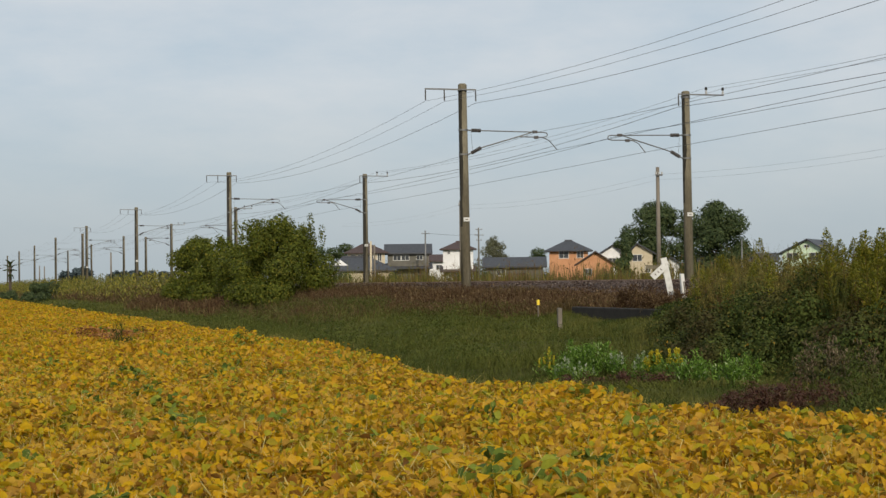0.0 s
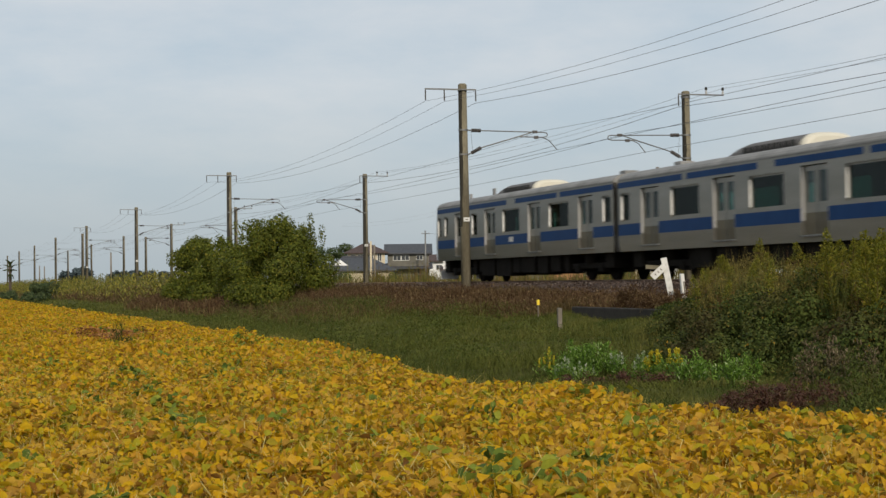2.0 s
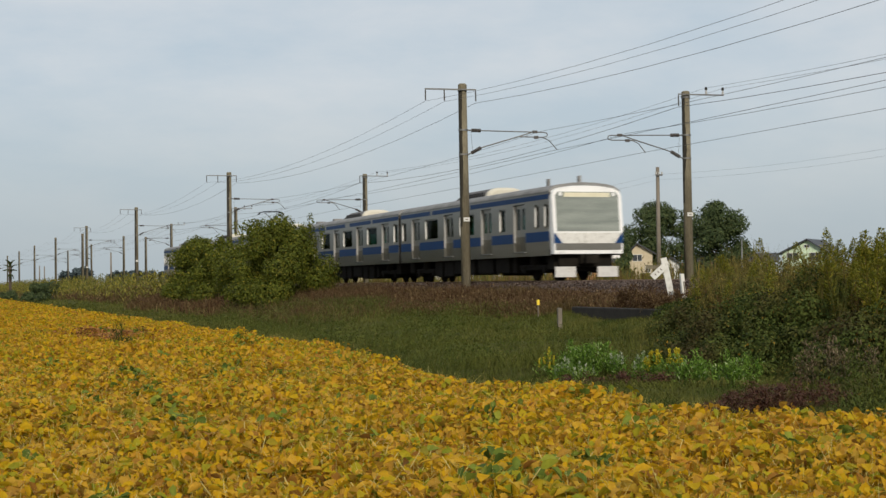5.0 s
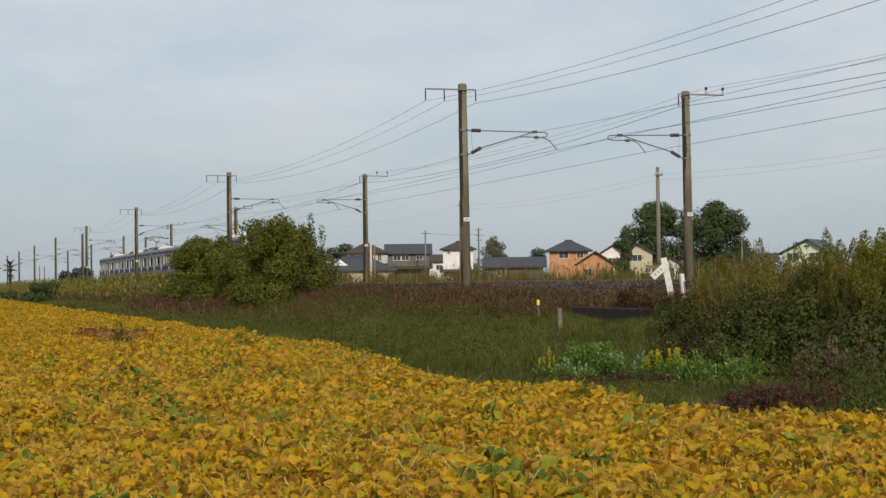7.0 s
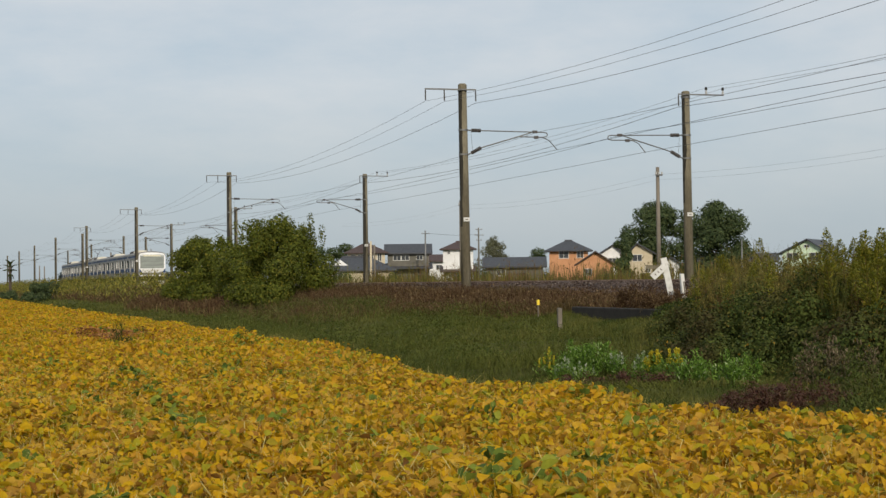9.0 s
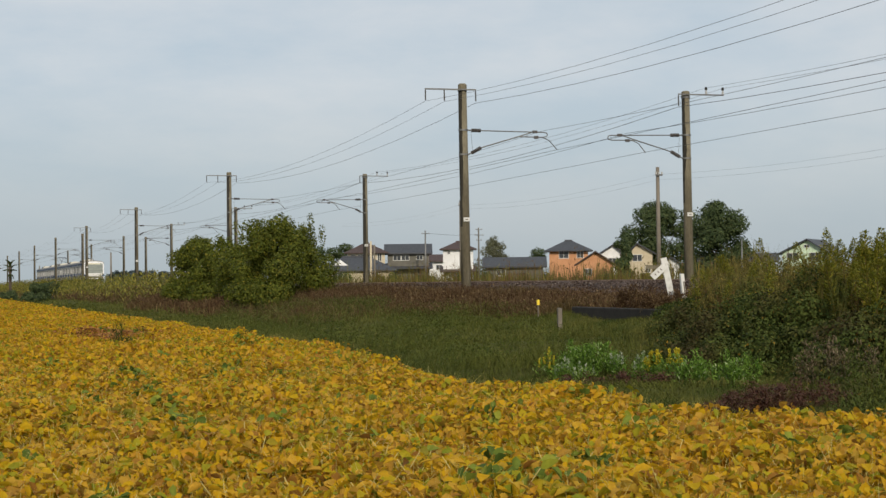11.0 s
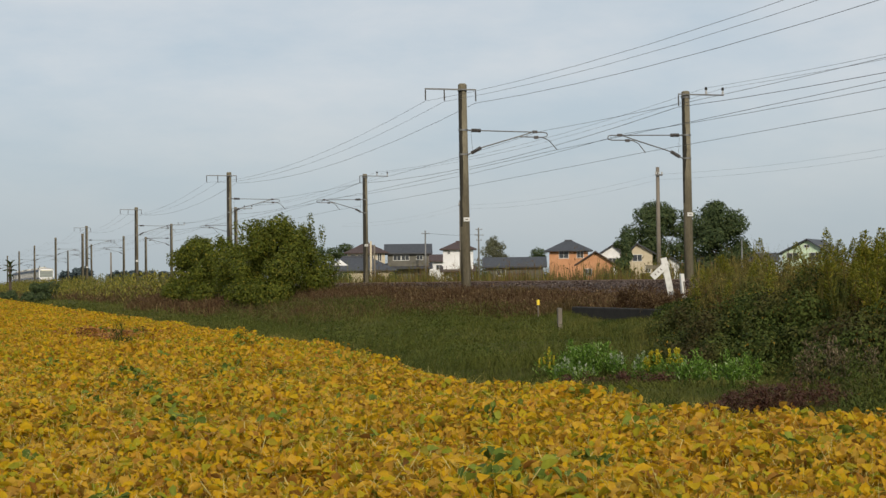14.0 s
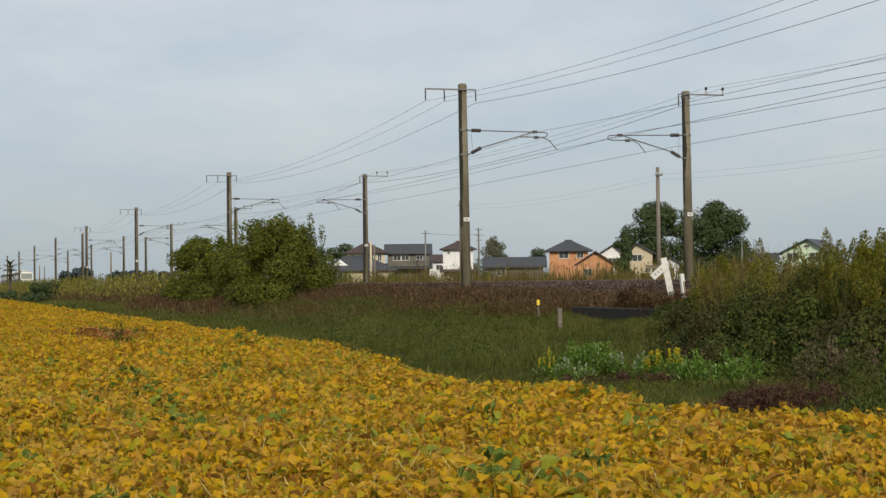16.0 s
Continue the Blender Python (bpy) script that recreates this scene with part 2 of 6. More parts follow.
def ground_z(x, y):
    """Height of the ground: the field, the rise to the railway and the plain beyond."""
    z = np.interp(x, GX, GZ)
    bump = 0.10 * np.sin(x * 0.9 + y * 0.31) * np.sin(y * 0.43 - x * 0.37) + 0.05 * np.sin(y * 1.1 + x * 1.7)
    return z + bump * ((np.asarray(x) > 9) & (np.asarray(x) < 20))


gx = np.unique(np.concatenate([np.linspace(-900, -30, 8), np.linspace(-30, 8, 14), np.linspace(8, 40, 65), np.linspace(40, 300, 14), np.linspace(300, 3000, 8)]))
gy = np.unique(np.concatenate([np.linspace(-900, -20, 8), np.linspace(-20, 130, 151), np.linspace(130, 400, 40), np.linspace(400, 4000, 12)]))
GXX, GYY = np.meshgrid(gx, gy)
gv = np.stack([GXX, GYY, ground_z(GXX, GYY)], 2).reshape(-1, 3)
gi = np.arange(len(gx) * len(gy)).reshape(len(gy), len(gx))
gf = np.stack([gi[:-1, :-1], gi[:-1, 1:], gi[1:, 1:], gi[1:, :-1]], 2).reshape(-1, 4)
ground = place("ground", raw_mesh("ground", gv, gf, M["ground"]))
for p in ground.data.polygons:
    p.use_smooth = True
tagged(ground, "earth and rough grass falling from the railway to the fields", "ground", kind="structure")

# ---- railway ----
X_NEAR, X_FAR = 24.0, 27.9
bed = [(21.6, -0.70), (21.75, -0.58), (22.5, -0.13), (22.75, -0.07), (23.35, -0.07), (23.42, -0.14), (25.3, -0.2), (25.7, -0.24), (26.2, -0.24), (26.6, -0.2), (29.1, -0.2), (29.4, -0.24), (30.2, -0.58), (30.4, -0.70)]
rng = np.random.default_rng(3)
by = np.arange(-120, 900.1, 1.0)
fx = np.linspace(21.6, 30.4, 60)
BX, BY = np.meshgrid(fx, by)
BZ = np.interp(BX, [b[0] for b in bed], [b[1] for b in bed]) + rng.normal(0, 0.018, BX.shape)
bi = np.arange(BX.size).reshape(BX.shape)
bed_ob = place("track_bed", raw_mesh("track_bed", np.stack([BX, BY, BZ], 2).reshape(-1, 3), np.stack([bi[:-1, :-1], bi[:-1, 1:], bi[1:, 1:], bi[1:, :-1]], 2).reshape(-1, 4), M["ballast"]))
tagged(bed_ob, "rust-brown crushed stone ballast under two tracks", "ballast", kind="structure")


# loose stones on the shoulder nearest the field
n = 16000
sx, sy = rng.uniform(21.65, 23.3, n), rng.uniform(32, 95, n)
sz = np.interp(sx, [b[0] for b in bed], [b[1] for b in bed]) + 0.015
sr = rng.uniform(0.025, 0.05, n)[:, None]
ax = rng.normal(size=(n, 3, 3))
ax /= np.linalg.norm(ax, axis=2)[:, :, None]
c0 = np.stack([sx, sy, sz], 1)
SV = np.stack([c0 + ax[:, 0] * sr, c0 - ax[:, 0] * sr, c0 + ax[:, 1] * sr * 0.8, c0 - ax[:, 1] * sr * 0.8, c0 + ax[:, 2] * sr * 0.7, c0 - ax[:, 2] * sr * 0.7], 1).reshape(-1, 3)
sb = np.arange(n)[:, None] * 6
SF = np.concatenate([sb + list(f) for f in ((0, 2, 4), (2, 1, 4), (1, 3, 4), (3, 0, 4), (2, 0, 5), (1, 2, 5), (3, 1, 5), (0, 3, 5))], 1).reshape(-1, 3)
M["stone"] = foliage("ballast_stones", [(0.0, (0.024, 0.0144, 0.0104)), (0.5, (0.072, 0.048, 0.036)), (0.85, (0.136, 0.1, 0.08)), (1.0, (0.272, 0.224, 0.192))], through_light=0.0, rough=0.9)
stones = place("ballast_stones", raw_mesh("ballast_stones", SV, SF, M["stone"]))
tagged(stones, "loose rust-brown ballast stones", "ballast", kind="stuff")


def rail_section(bm, x, y0, y1):
    prof = [(-0.063, -0.153), (0.063, -0.153), (0.063, -0.142), (0.012, -0.125), (0.009, -0.045), (0.0325, -0.036), (0.0325, -0.004), (0.026, 0.0), (-0.026, 0.0), (-0.0325, -0.004), (-0.0325, -0.036), (-0.009, -0.045), (-0.012, -0.125), (-0.063, -0.142)]
    a = [bm.verts.new((x + p, y0, z)) for p, z in prof]
    b = [bm.verts.new((x + p, y1, z)) for p, z in prof]
    for k in range(len(prof)):
        bm.faces.new((a[k], a[(k + 1) % len(prof)], b[(k + 1) % len(prof)], b[k]))
    bm.faces.new(a)
    bm.faces.new(b[::-1])
    return bm


sl = bmesh.new()
box(sl, -1.0, 1.0, -0.12, 0.12, -0.28, -0.16, 0.02)
sleeper_ob = None
for xc, lab in ((X_NEAR, "straight railway track on concrete sleepers beside the embankment"), (X_FAR, "second railway track on concrete sleepers")):
    tr = thing("railway_track", lab, "railway track", "double track", m=pose(xc, 0, 0))
    for dx in (-0.5335, 0.5335):
        part("rail", rail_section(bmesh.new(), dx, -120, 900), M["rail"], tr, "rusty steel rail")
    for k in range(150):
        if sleeper_ob is None:
            sleeper_ob = part("sleeper", sl, M["sleeper"], tr, m=pose(0, 20 + k * 0.62, 0))
        else:
            place("sleeper", sleeper_ob.data, tr, m=pose(0, 20 + k * 0.62, 0))


# ---- line-side poles ----
def shaft(bm, top, base=-1.2, r0=0.2, r1=0.165):
    tube(bm, [(0, 0, base), (0, 0, top * 0.5), (0, 0, top - 0.22)], [r0, (r0 + r1) / 2, r1], 20)
    return bm


def arm_insulator(parent, p, q, r=0.05):
    """A ribbed rod insulator between two points."""
    p, q = Vector(p), Vector(q)
    n = 9
    pts, rad = [], []
    for k in range(n * 2 + 1):
        pts.append(p.lerp(q, k / (n * 2)))
        rad.append(r if k % 2 else r * 0.62)
    part("insulator", tube(bmesh.new(), pts, rad, 8), M["insulator"], parent, "ribbed brown porcelain insulator")


M["moss"] = surface("black_rain_stain", [(0.3, (0.018, 0.016, 0.012)), (0.6, (0.04, 0.036, 0.026)), (0.8, (0.09, 0.08, 0.055))], 3.0, 0.95, bump=0.2, fine=30, stretch=(1, 1, 0.2))


def rain_stain(bm, top, foot, start, seed, r0=0.2, r1=0.165):
    """A ragged skin of black growth down the weather side of a mast."""
    g = random.Random(seed)
    rows = []
    n = 26
    edge = start
    for k in range(n + 1):
        z = top - 0.3 + (foot - top + 0.3) * k / n
        t = min(1.0, max(0.0, (z + 1.2) / (top + 1.0)))
        r = r0 + (r1 - r0) * t + 0.0045
        edge += g.uniform(-7, 7) + (start - edge) * 0.25
        a0 = edge + 70 * max(0.0, k / n - 0.55)
        rows.append([bm.verts.new((r * math.cos(math.radians(199 + 51 - q)), r * math.sin(math.radians(199 + 51 - q)), z)) for q in (a0 + (118 - a0) * j / 8 for j in range(9))])
    for u, w in zip(rows, rows[1:]):
        for j in range(8):
            bm.faces.new((u[j], u[j + 1], w[j + 1], w[j]))
    return bm


def catenary_pole(x, y, side, top=7.95, arm=True, high=True, plate=True, lean=0.0):
    """A concrete mast; side +1 reaches over the track towards +x, -1 towards -x."""
    far = side < 0
    pole = thing("catenary_pole", "weathered round concrete catenary mast with steel bracket over the %s track" % ("farther" if far else "nearer"), "catenary pole", "catenary poles along the railway", m=pose(x, y, 0, 0, lean, 0))
    part("shaft", shaft(bmesh.new(), top), M["concrete"], pole, smooth=True)
    part("cap", tube(bmesh.new(), [(0, 0, top - 0.225), (0, 0, top - 0.05), (0, 0, top)], [0.175, 0.175, 0.13], 20), M["concrete"], pole, "dark concrete cap")
    if y > 30:
        near = y < 60
        part("rain_stain", rain_stain(bmesh.new(), top, (3.2 if far else 2.2) if near else -0.5, (22 if far else 4) if near else -14, int(y * 10 + x)), M["moss"], pole, "black stain where rain runs down", smooth=True)
    for zb in (7.68, 6.08, 5.1):
        part("clamp", tube(bmesh.new(), [(0, 0, zb - 0.035), (0, 0, zb + 0.035)], 0.195, 20), M["steel"], pole, "galvanised steel band")
    if high:
        zc = 7.69 if not far else 7.79
        xs = (-1.65, 0.5) if not far else (-0.45, 1.7)
        part("crossarm", box(bmesh.new(), xs[0], xs[1], -0.23, -0.17, zc - 0.028, zc + 0.028, 0.006), M["steel"], pole, "galvanised steel crossarm")
        if not far:
            for xi in (-1.63, -0.84, 0.49):
                arm_insulator(pole, (xi, -0.2, zc - 0.04), (xi, -0.2, zc - 0.46), 0.035)
        else:
            arm_insulator(pole, (-0.44, -0.2, zc - 0.04), (-0.44, -0.2, zc - 0.5), 0.035)
            for xi in (0.87, 1.66):
                part("pin_insulator", tube(bmesh.new(), [(xi, -0.2, zc + 0.03), (xi, -0.2, zc + 0.14), (xi, -0.2, zc + 0.15), (xi, -0.2, zc + 0.2)], [0.04, 0.05, 0.03, 0.03], 10), M["porcelain"], pole, "white porcelain foot")
                part("pin_insulator_cap", tube(bmesh.new(), [(xi, -0.2, zc + 0.2), (xi, -0.2, zc + 0.25), (xi, -0.2, zc + 0.33)], [0.05, 0.06, 0.045], 10), M["black"], pole, "black insulator cap")
    if arm:
        s = side
        arm_insulator(pole, (s * 0.35, 0, 6.08), (s * 0.75, 0, 6.07), 0.085)
        arm_insulator(pole, (s * 0.33, 0, 5.16), (s * 0.74, 0, 5.38), 0.085)
        part("bond_wire", tube(bmesh.new(), [(s * 0.33, 0, 6.02), (s * 0.36, 0, 5.6), (s * 0.4, 0, 5.26)], 0.006, 5), M["wire"], pole, "thin hanging bond wire")
        part("stub", tube(bmesh.new(), [(s * 0.15, 0, 6.08), (s * 0.36, 0, 6.08)], 0.03, 8), M["steel"], pole)
        part("stub", tube(bmesh.new(), [(s * 0.15, 0, 5.08), (s * 0.34, 0, 5.165)], 0.03, 8), M["steel"], pole)
        top_tube = [(s * 0.74, 0, 6.07), (s * 3.5, 0, 6.03), (s * 3.62, 0, 6.0), (s * 3.65, 0, 5.93), (s * 3.6, 0, 5.86), (s * 3.45, 0, 5.83), (s * 2.3, 0, 5.84)]
        part("top_tube", tube(bmesh.new(), top_tube, 0.023, 8), M["steel"], pole, "galvanised steel tube")
        part("brace_tube", tube(bmesh.new(), [(s * 0.73, 0, 5.375), (s * 2.3, 0, 5.82), (s * 2.95, 0, 6.02)], 0.025, 8), M["steel"], pole, "galvanised steel tube")
        e = 1 if s > 0 else -1
        xr = 3.15 if s > 0 else 2.75
        drop = 4.07 if s > 0 else 1.93
        pull = [(s * xr, 0, 5.82), (s * (xr + (drop - xr) * 0.3), 0, 5.82), (s * (xr + (drop - xr) * 0.62), 0, 5.7), (s * drop, 0, 5.32)]
        part("steady_arm", tube(bmesh.new(), pull, 0.02, 8), M["steel"], pole, "curved steel steady arm")
        part("arm_clip", box(bmesh.new(), s * 3.1 - 0.1, s * 3.1 + 0.1, -0.05, 0.05, 5.99, 6.1, 0.01), M["insulator"], pole)
        part("arm_clip", box(bmesh.new(), s * xr - 0.09, s * xr + 0.09, -0.04, 0.04, 5.76, 5.88, 0.01), M["insulator"], pole)
    if plate:
        zp = 2.48 if not far else 2.72
        part("number_plate", box(bmesh.new(), -0.13, 0.13, -0.225, -0.2, zp - 0.08, zp + 0.08, 0.004), M["white"], pole, "small white enamel plate")
        part("plate_mark", box(bmesh.new(), -0.06, 0.06, -0.229, -0.2255, zp - 0.015, zp + 0.02), M["concrete"], pole, "faded bar of a number")
    return pole


SPAN = 50.42
for k in range(10):
    catenary_pole(20.68, 58.75 + k * SPAN, 1, high=k < 4, plate=k < 4, lean=-0.45 if k == 0 else 0.0)
for yy in (58.95, 109.4, 158.8, 202.6, 253.0, 303.4, 354.0):
    catenary_pole(30.75, yy, -1, high=yy < 210, plate=yy < 120, lean=-0.3 if yy < 60 else 0.0)
catenary_pole(20.68, 8.33, 1)
catenary_pole(30.75, 8.5, -1)
catenary_pole(20.9, 217.8, 1, top=7.2, arm=False, high=False, plate=False)
catenary_pole(30.75, 227.0, -1, top=7.0, arm=False, high=False, plate=False)


# ---- overhead wires ----
def wire(name, label, xs, z_at, sag, ys, r, group):
    """One wire from support to support with the same sag in each span."""
    pts = []
    for i in range(len(ys) - 1):
        y0, y1 = ys[i], ys[i + 1]
        for k in range(10):
            t = k / 10
            pts.append((xs, y0 + (y1 - y0) * t, z_at - 4 * sag * t * (1 - t)))
    pts.append((xs, ys[-1], z_at))
    ob = part(name, tube(bmesh.new(), pts, r, 5), M["wire"])
    tagged(ob, label, "overhead wire", group)


YS1 = [58.75 + SPAN * k for k in range(-2, 10)]
YS2 = [-42.0, 8.5, 58.95, 109.4, 158.8, 202.6, 253.0, 303.4, 354.0]
wire("feeder_wire", "dark feeder wire strung below the crossarm insulators", 19.05, 7.21, 0.75, YS1, 0.006, "overhead wires")
wire("feeder_wire", "dark feeder wire strung below the crossarm insulators", 19.84, 7.21, 0.75, YS1, 0.006, "overhead wires")
wire("feeder_wire", "thick dark feeder wire beside the concrete masts", 21.16, 7.18, 0.75, YS1, 0.008, "overhead wires")
wire("messenger_wire", "messenger wire carrying the contact wire of the nearer track", 24.0, 6.1, 0.35, YS1, 0.007, "overhead wires")
wire("contact_wire", "taut contact wire over the nearer track", 24.45, 5.3, 0.05, YS1, 0.008, "overhead wires")
wire("messenger_wire", "messenger wire carrying the contact wire of the farther track", 27.9, 6.1, 0.35, YS2, 0.008, "overhead wires")
wire("contact_wire", "taut contact wire over the farther track", 28.6, 5.3, 0.05, YS2, 0.008, "overhead wires")
wire("feeder_wire", "thick dark feeder wire on the far masts", 30.3, 7.26, 0.6, YS2, 0.011, "overhead wires")
wire("signal_wire", "thin wire on white pin insulators", 31.62, 8.1, 0.55, YS2, 0.006, "overhead wires")
wire("signal_wire", "thin wire on white pin insulators", 32.41, 8.1, 0.55, YS2, 0.006, "overhead wires")


# ---- the train: five cars ----
def pierced_wall(bm, u0, u1, z0, z1, holes, xa, xb, cut=(), zcut=()):
    """A wall in the plane x = xa, thick to xb, along u (y), with rectangular openings that go through."""
    us = sorted({u0, u1, *[h[0] for h in holes], *[h[1] for h in holes], *cut})
    zs = sorted({z0, z1, *[h[2] for h in holes], *[h[3] for h in holes], *zcut})
    solid = {}
    for i in range(len(us) - 1):
        for j in range(len(zs) - 1):
            cu, cz = (us[i] + us[i + 1]) / 2, (zs[j] + zs[j + 1]) / 2
            solid[i, j] = not any(h[0] < cu < h[1] and h[2] < cz < h[3] for h in holes)
    for (i, j), ok in solid.items():
        if not ok:
            continue
        a, b, c, d = us[i], us[i + 1], zs[j], zs[j + 1]
        for x in (xa, xb):
            bm.faces.new([bm.verts.new(q) for q in ((x, a, c), (x, b, c), (x, b, d), (x, a, d))])
        for di, dj, e in ((-1, 0, ((a, c), (a, d))), (1, 0, ((b, c), (b, d))), (0, -1, ((a, c), (b, c))), (0, 1, ((a, d), (b, d)))):
            if not solid.get((i + di, j + dj), False):
                (p, q), (r, s) = e
                bm.faces.new([bm.verts.new(k) for k in ((xa, p, q), (xa, r, s), (xb, r, s), (xb, p, q))])
    bmesh.ops.remove_doubles(bm, verts=bm.verts[:], dist=1e-4)
    return bm


HW = 1.475
ZB, ZG = 0.95, 3.36
DOORS = [-7.41, -2.47, 2.47, 7.41]
GROUP = "cars of the train"


def swept(bm, prof, y0, y1):
    a = [bm.verts.new((x, y0, z)) for x, z in prof]
    b = [bm.verts.new((x, y1, z)) for x, z in prof]
    for k in range(len(prof) - 1):
        bm.faces.new((a[k], a[k + 1], b[k + 1], b[k]))
    bm.faces.new(a)
    bm.faces.new(b[::-1])
    return bm


def roof_profile():
    pts = [(-HW, ZG - 0.03), (-HW + 0.015, ZG + 0.06), (-1.40, 3.50), (-1.25, 3.59), (-1.0, 3.66), (-0.5, 3.72), (0, 3.74)]
    return pts + [(-x, z) for x, z in pts[-2::-1]]


SHARED = {}


def shared(key, make):
    if key not in SHARED:
        SHARED[key] = make()
    return SHARED[key]


def mesh_of(bm, material, name):
    me = bpy.data.meshes.new(name)
    bmesh.ops.recalc_face_normals(bm, faces=bm.faces[:])
    bm.to_mesh(me)
    bm.free()
    me.materials.append(material)
    return me


def bogie(car, y):
    def frame_mesh():
        bm = bmesh.new()
        for x in (-1.02, 1.02):
            box(bm, x - 0.09, x + 0.09, -1.55, 1.55, 0.42, 0.62, 0.03)
            for ya in (-1.05, 1.05):
                box(bm, x - 0.13, x + 0.13, ya - 0.2, ya + 0.2, 0.28, 0.6, 0.04)
        box(bm, -1.05, 1.05, -0.25, 0.25, 0.4, 0.7, 0.04)
        for x in (-0.98, 0.98):
            tube(bm, [(x, 0, 0.6), (x, 0, 0.98)], 0.27, 14)
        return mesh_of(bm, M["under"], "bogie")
    b = place("bogie", shared("bogie", frame_mesh), car, "near-black steel bogie", pose(0, y, 0))
    def wheel_mesh():
        bm = bmesh.new()
        tube(bm, [(-0.07, 0, 0), (-0.06, 0, 0), (0.02, 0, 0), (0.03, 0, 0), (0.06, 0, 0)], [0.36, 0.43, 0.43, 0.46, 0.46], 24)
        return mesh_of(bm, M["under"], "wheel")
    for ya in (-1.05, 1.05):
        for x, rz in ((-0.55, 0), (0.55, 180)):
            place("wheel", shared("wheel", wheel_mesh), b, "dull steel railway wheel", pose(x, ya, 0.43, 0, 0, rz))
        def axle():
            return mesh_of(tube(bmesh.new(), [(-0.6, 0, 0), (0.6, 0, 0)], 0.08, 10), M["under"], "axle")
        place("axle", shared("axle", axle), b, m=pose(0, ya, 0.43))


M["jamb"] = surface("pale_satin_jamb", [(0.3, (0.74, 0.73, 0.69)), (0.7, (0.84, 0.83, 0.80))], 2, 0.35, 0.0, 0.0)


M["doorjamb"] = surface("satin_steel_door_jamb", [(0.3, (0.36, 0.355, 0.34)), (0.7, (0.46, 0.455, 0.44))], 2, 0.4, 0.3, 0.0)


def jambs(car, side, yc, w, z0, z1, material="jamb"):
    """Pale linings on the two upright sides of an opening."""
    for e in (-1, 1):
        def jm():
            lo, hi = sorted((e * (w / 2 - 0.014), e * (w / 2 - 0.002)))
            xa, xb = sorted((side * (HW - 0.115), side * (HW - 0.004)))
            return mesh_of(box(bmesh.new(), xa, xb, lo, hi, z0 + 0.08, z1 - 0.1), M[material], "jamb")
        place("jamb", shared(("jamb", side, e, w, z0, z1), jm), car, "pale metal lining of an opening", pose(0, yc, 0))


def door(car, side, yc):
    """A pair of sliding leaves, each with its tall window."""
    def sill():
        return mesh_of(box(bmesh.new(), -0.03, 0.05, -0.66, 0.66, 1.09, 1.14, 0.008), M["steel"], "door_step")
    for flip in (1, -1):
        lo, hi = sorted((flip * 0.012, flip * 0.63))
        wa, wb = sorted((flip * 0.12, flip * 0.5))
        def leaf():
            bm = pierced_wall(bmesh.new(), lo, hi, 1.15, 3.0, [(wa, wb, 2.02, 2.86)], -0.02, 0.02, zcut=(1.47,))
            for v in bm.verts:
                v.co.x -= side * 0.06 * max(0.0, 1.47 - v.co.z)
            return mesh_of(bm, M["stainless"], "door_leaf")
        def glass():
            return mesh_of(box(bmesh.new(), -0.004, 0.004, wa - 0.01, wb + 0.01, 2.01, 2.87), M["doorglass"], "door_glass")
        q = place("door_leaf", shared(("leaf", side, flip), leaf), car, "brushed stainless sliding door", pose(side * (HW - 0.11), yc, 0))
        # thin added sheet that carries the painted reflection and dust
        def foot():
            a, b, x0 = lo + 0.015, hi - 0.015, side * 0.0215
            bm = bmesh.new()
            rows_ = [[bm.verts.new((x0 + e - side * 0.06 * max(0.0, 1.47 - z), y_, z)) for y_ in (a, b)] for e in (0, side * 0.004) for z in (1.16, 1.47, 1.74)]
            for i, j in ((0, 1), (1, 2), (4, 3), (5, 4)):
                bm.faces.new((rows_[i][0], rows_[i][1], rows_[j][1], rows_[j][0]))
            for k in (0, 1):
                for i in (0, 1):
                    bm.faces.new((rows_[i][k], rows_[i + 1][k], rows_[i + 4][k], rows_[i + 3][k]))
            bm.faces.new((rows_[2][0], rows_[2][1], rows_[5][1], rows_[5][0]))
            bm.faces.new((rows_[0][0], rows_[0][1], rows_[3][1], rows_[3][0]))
            return mesh_of(bm, M["doorbrown"], "kick_panel")
        place("kick_panel", shared(("foot", side, flip), foot), q, "door foot coloured brown for brake dust and the ground's reflection")
        g = place("door_glass", shared(("dglass", flip), glass), q, "pale green tinted glass")
        g.visible_shadow = False
    place("door_step", shared("sill", sill), car, "bare metal door step", pose(side * (HW + 0.01), yc, 0, 0, 0, 0 if side > 0 else 180))


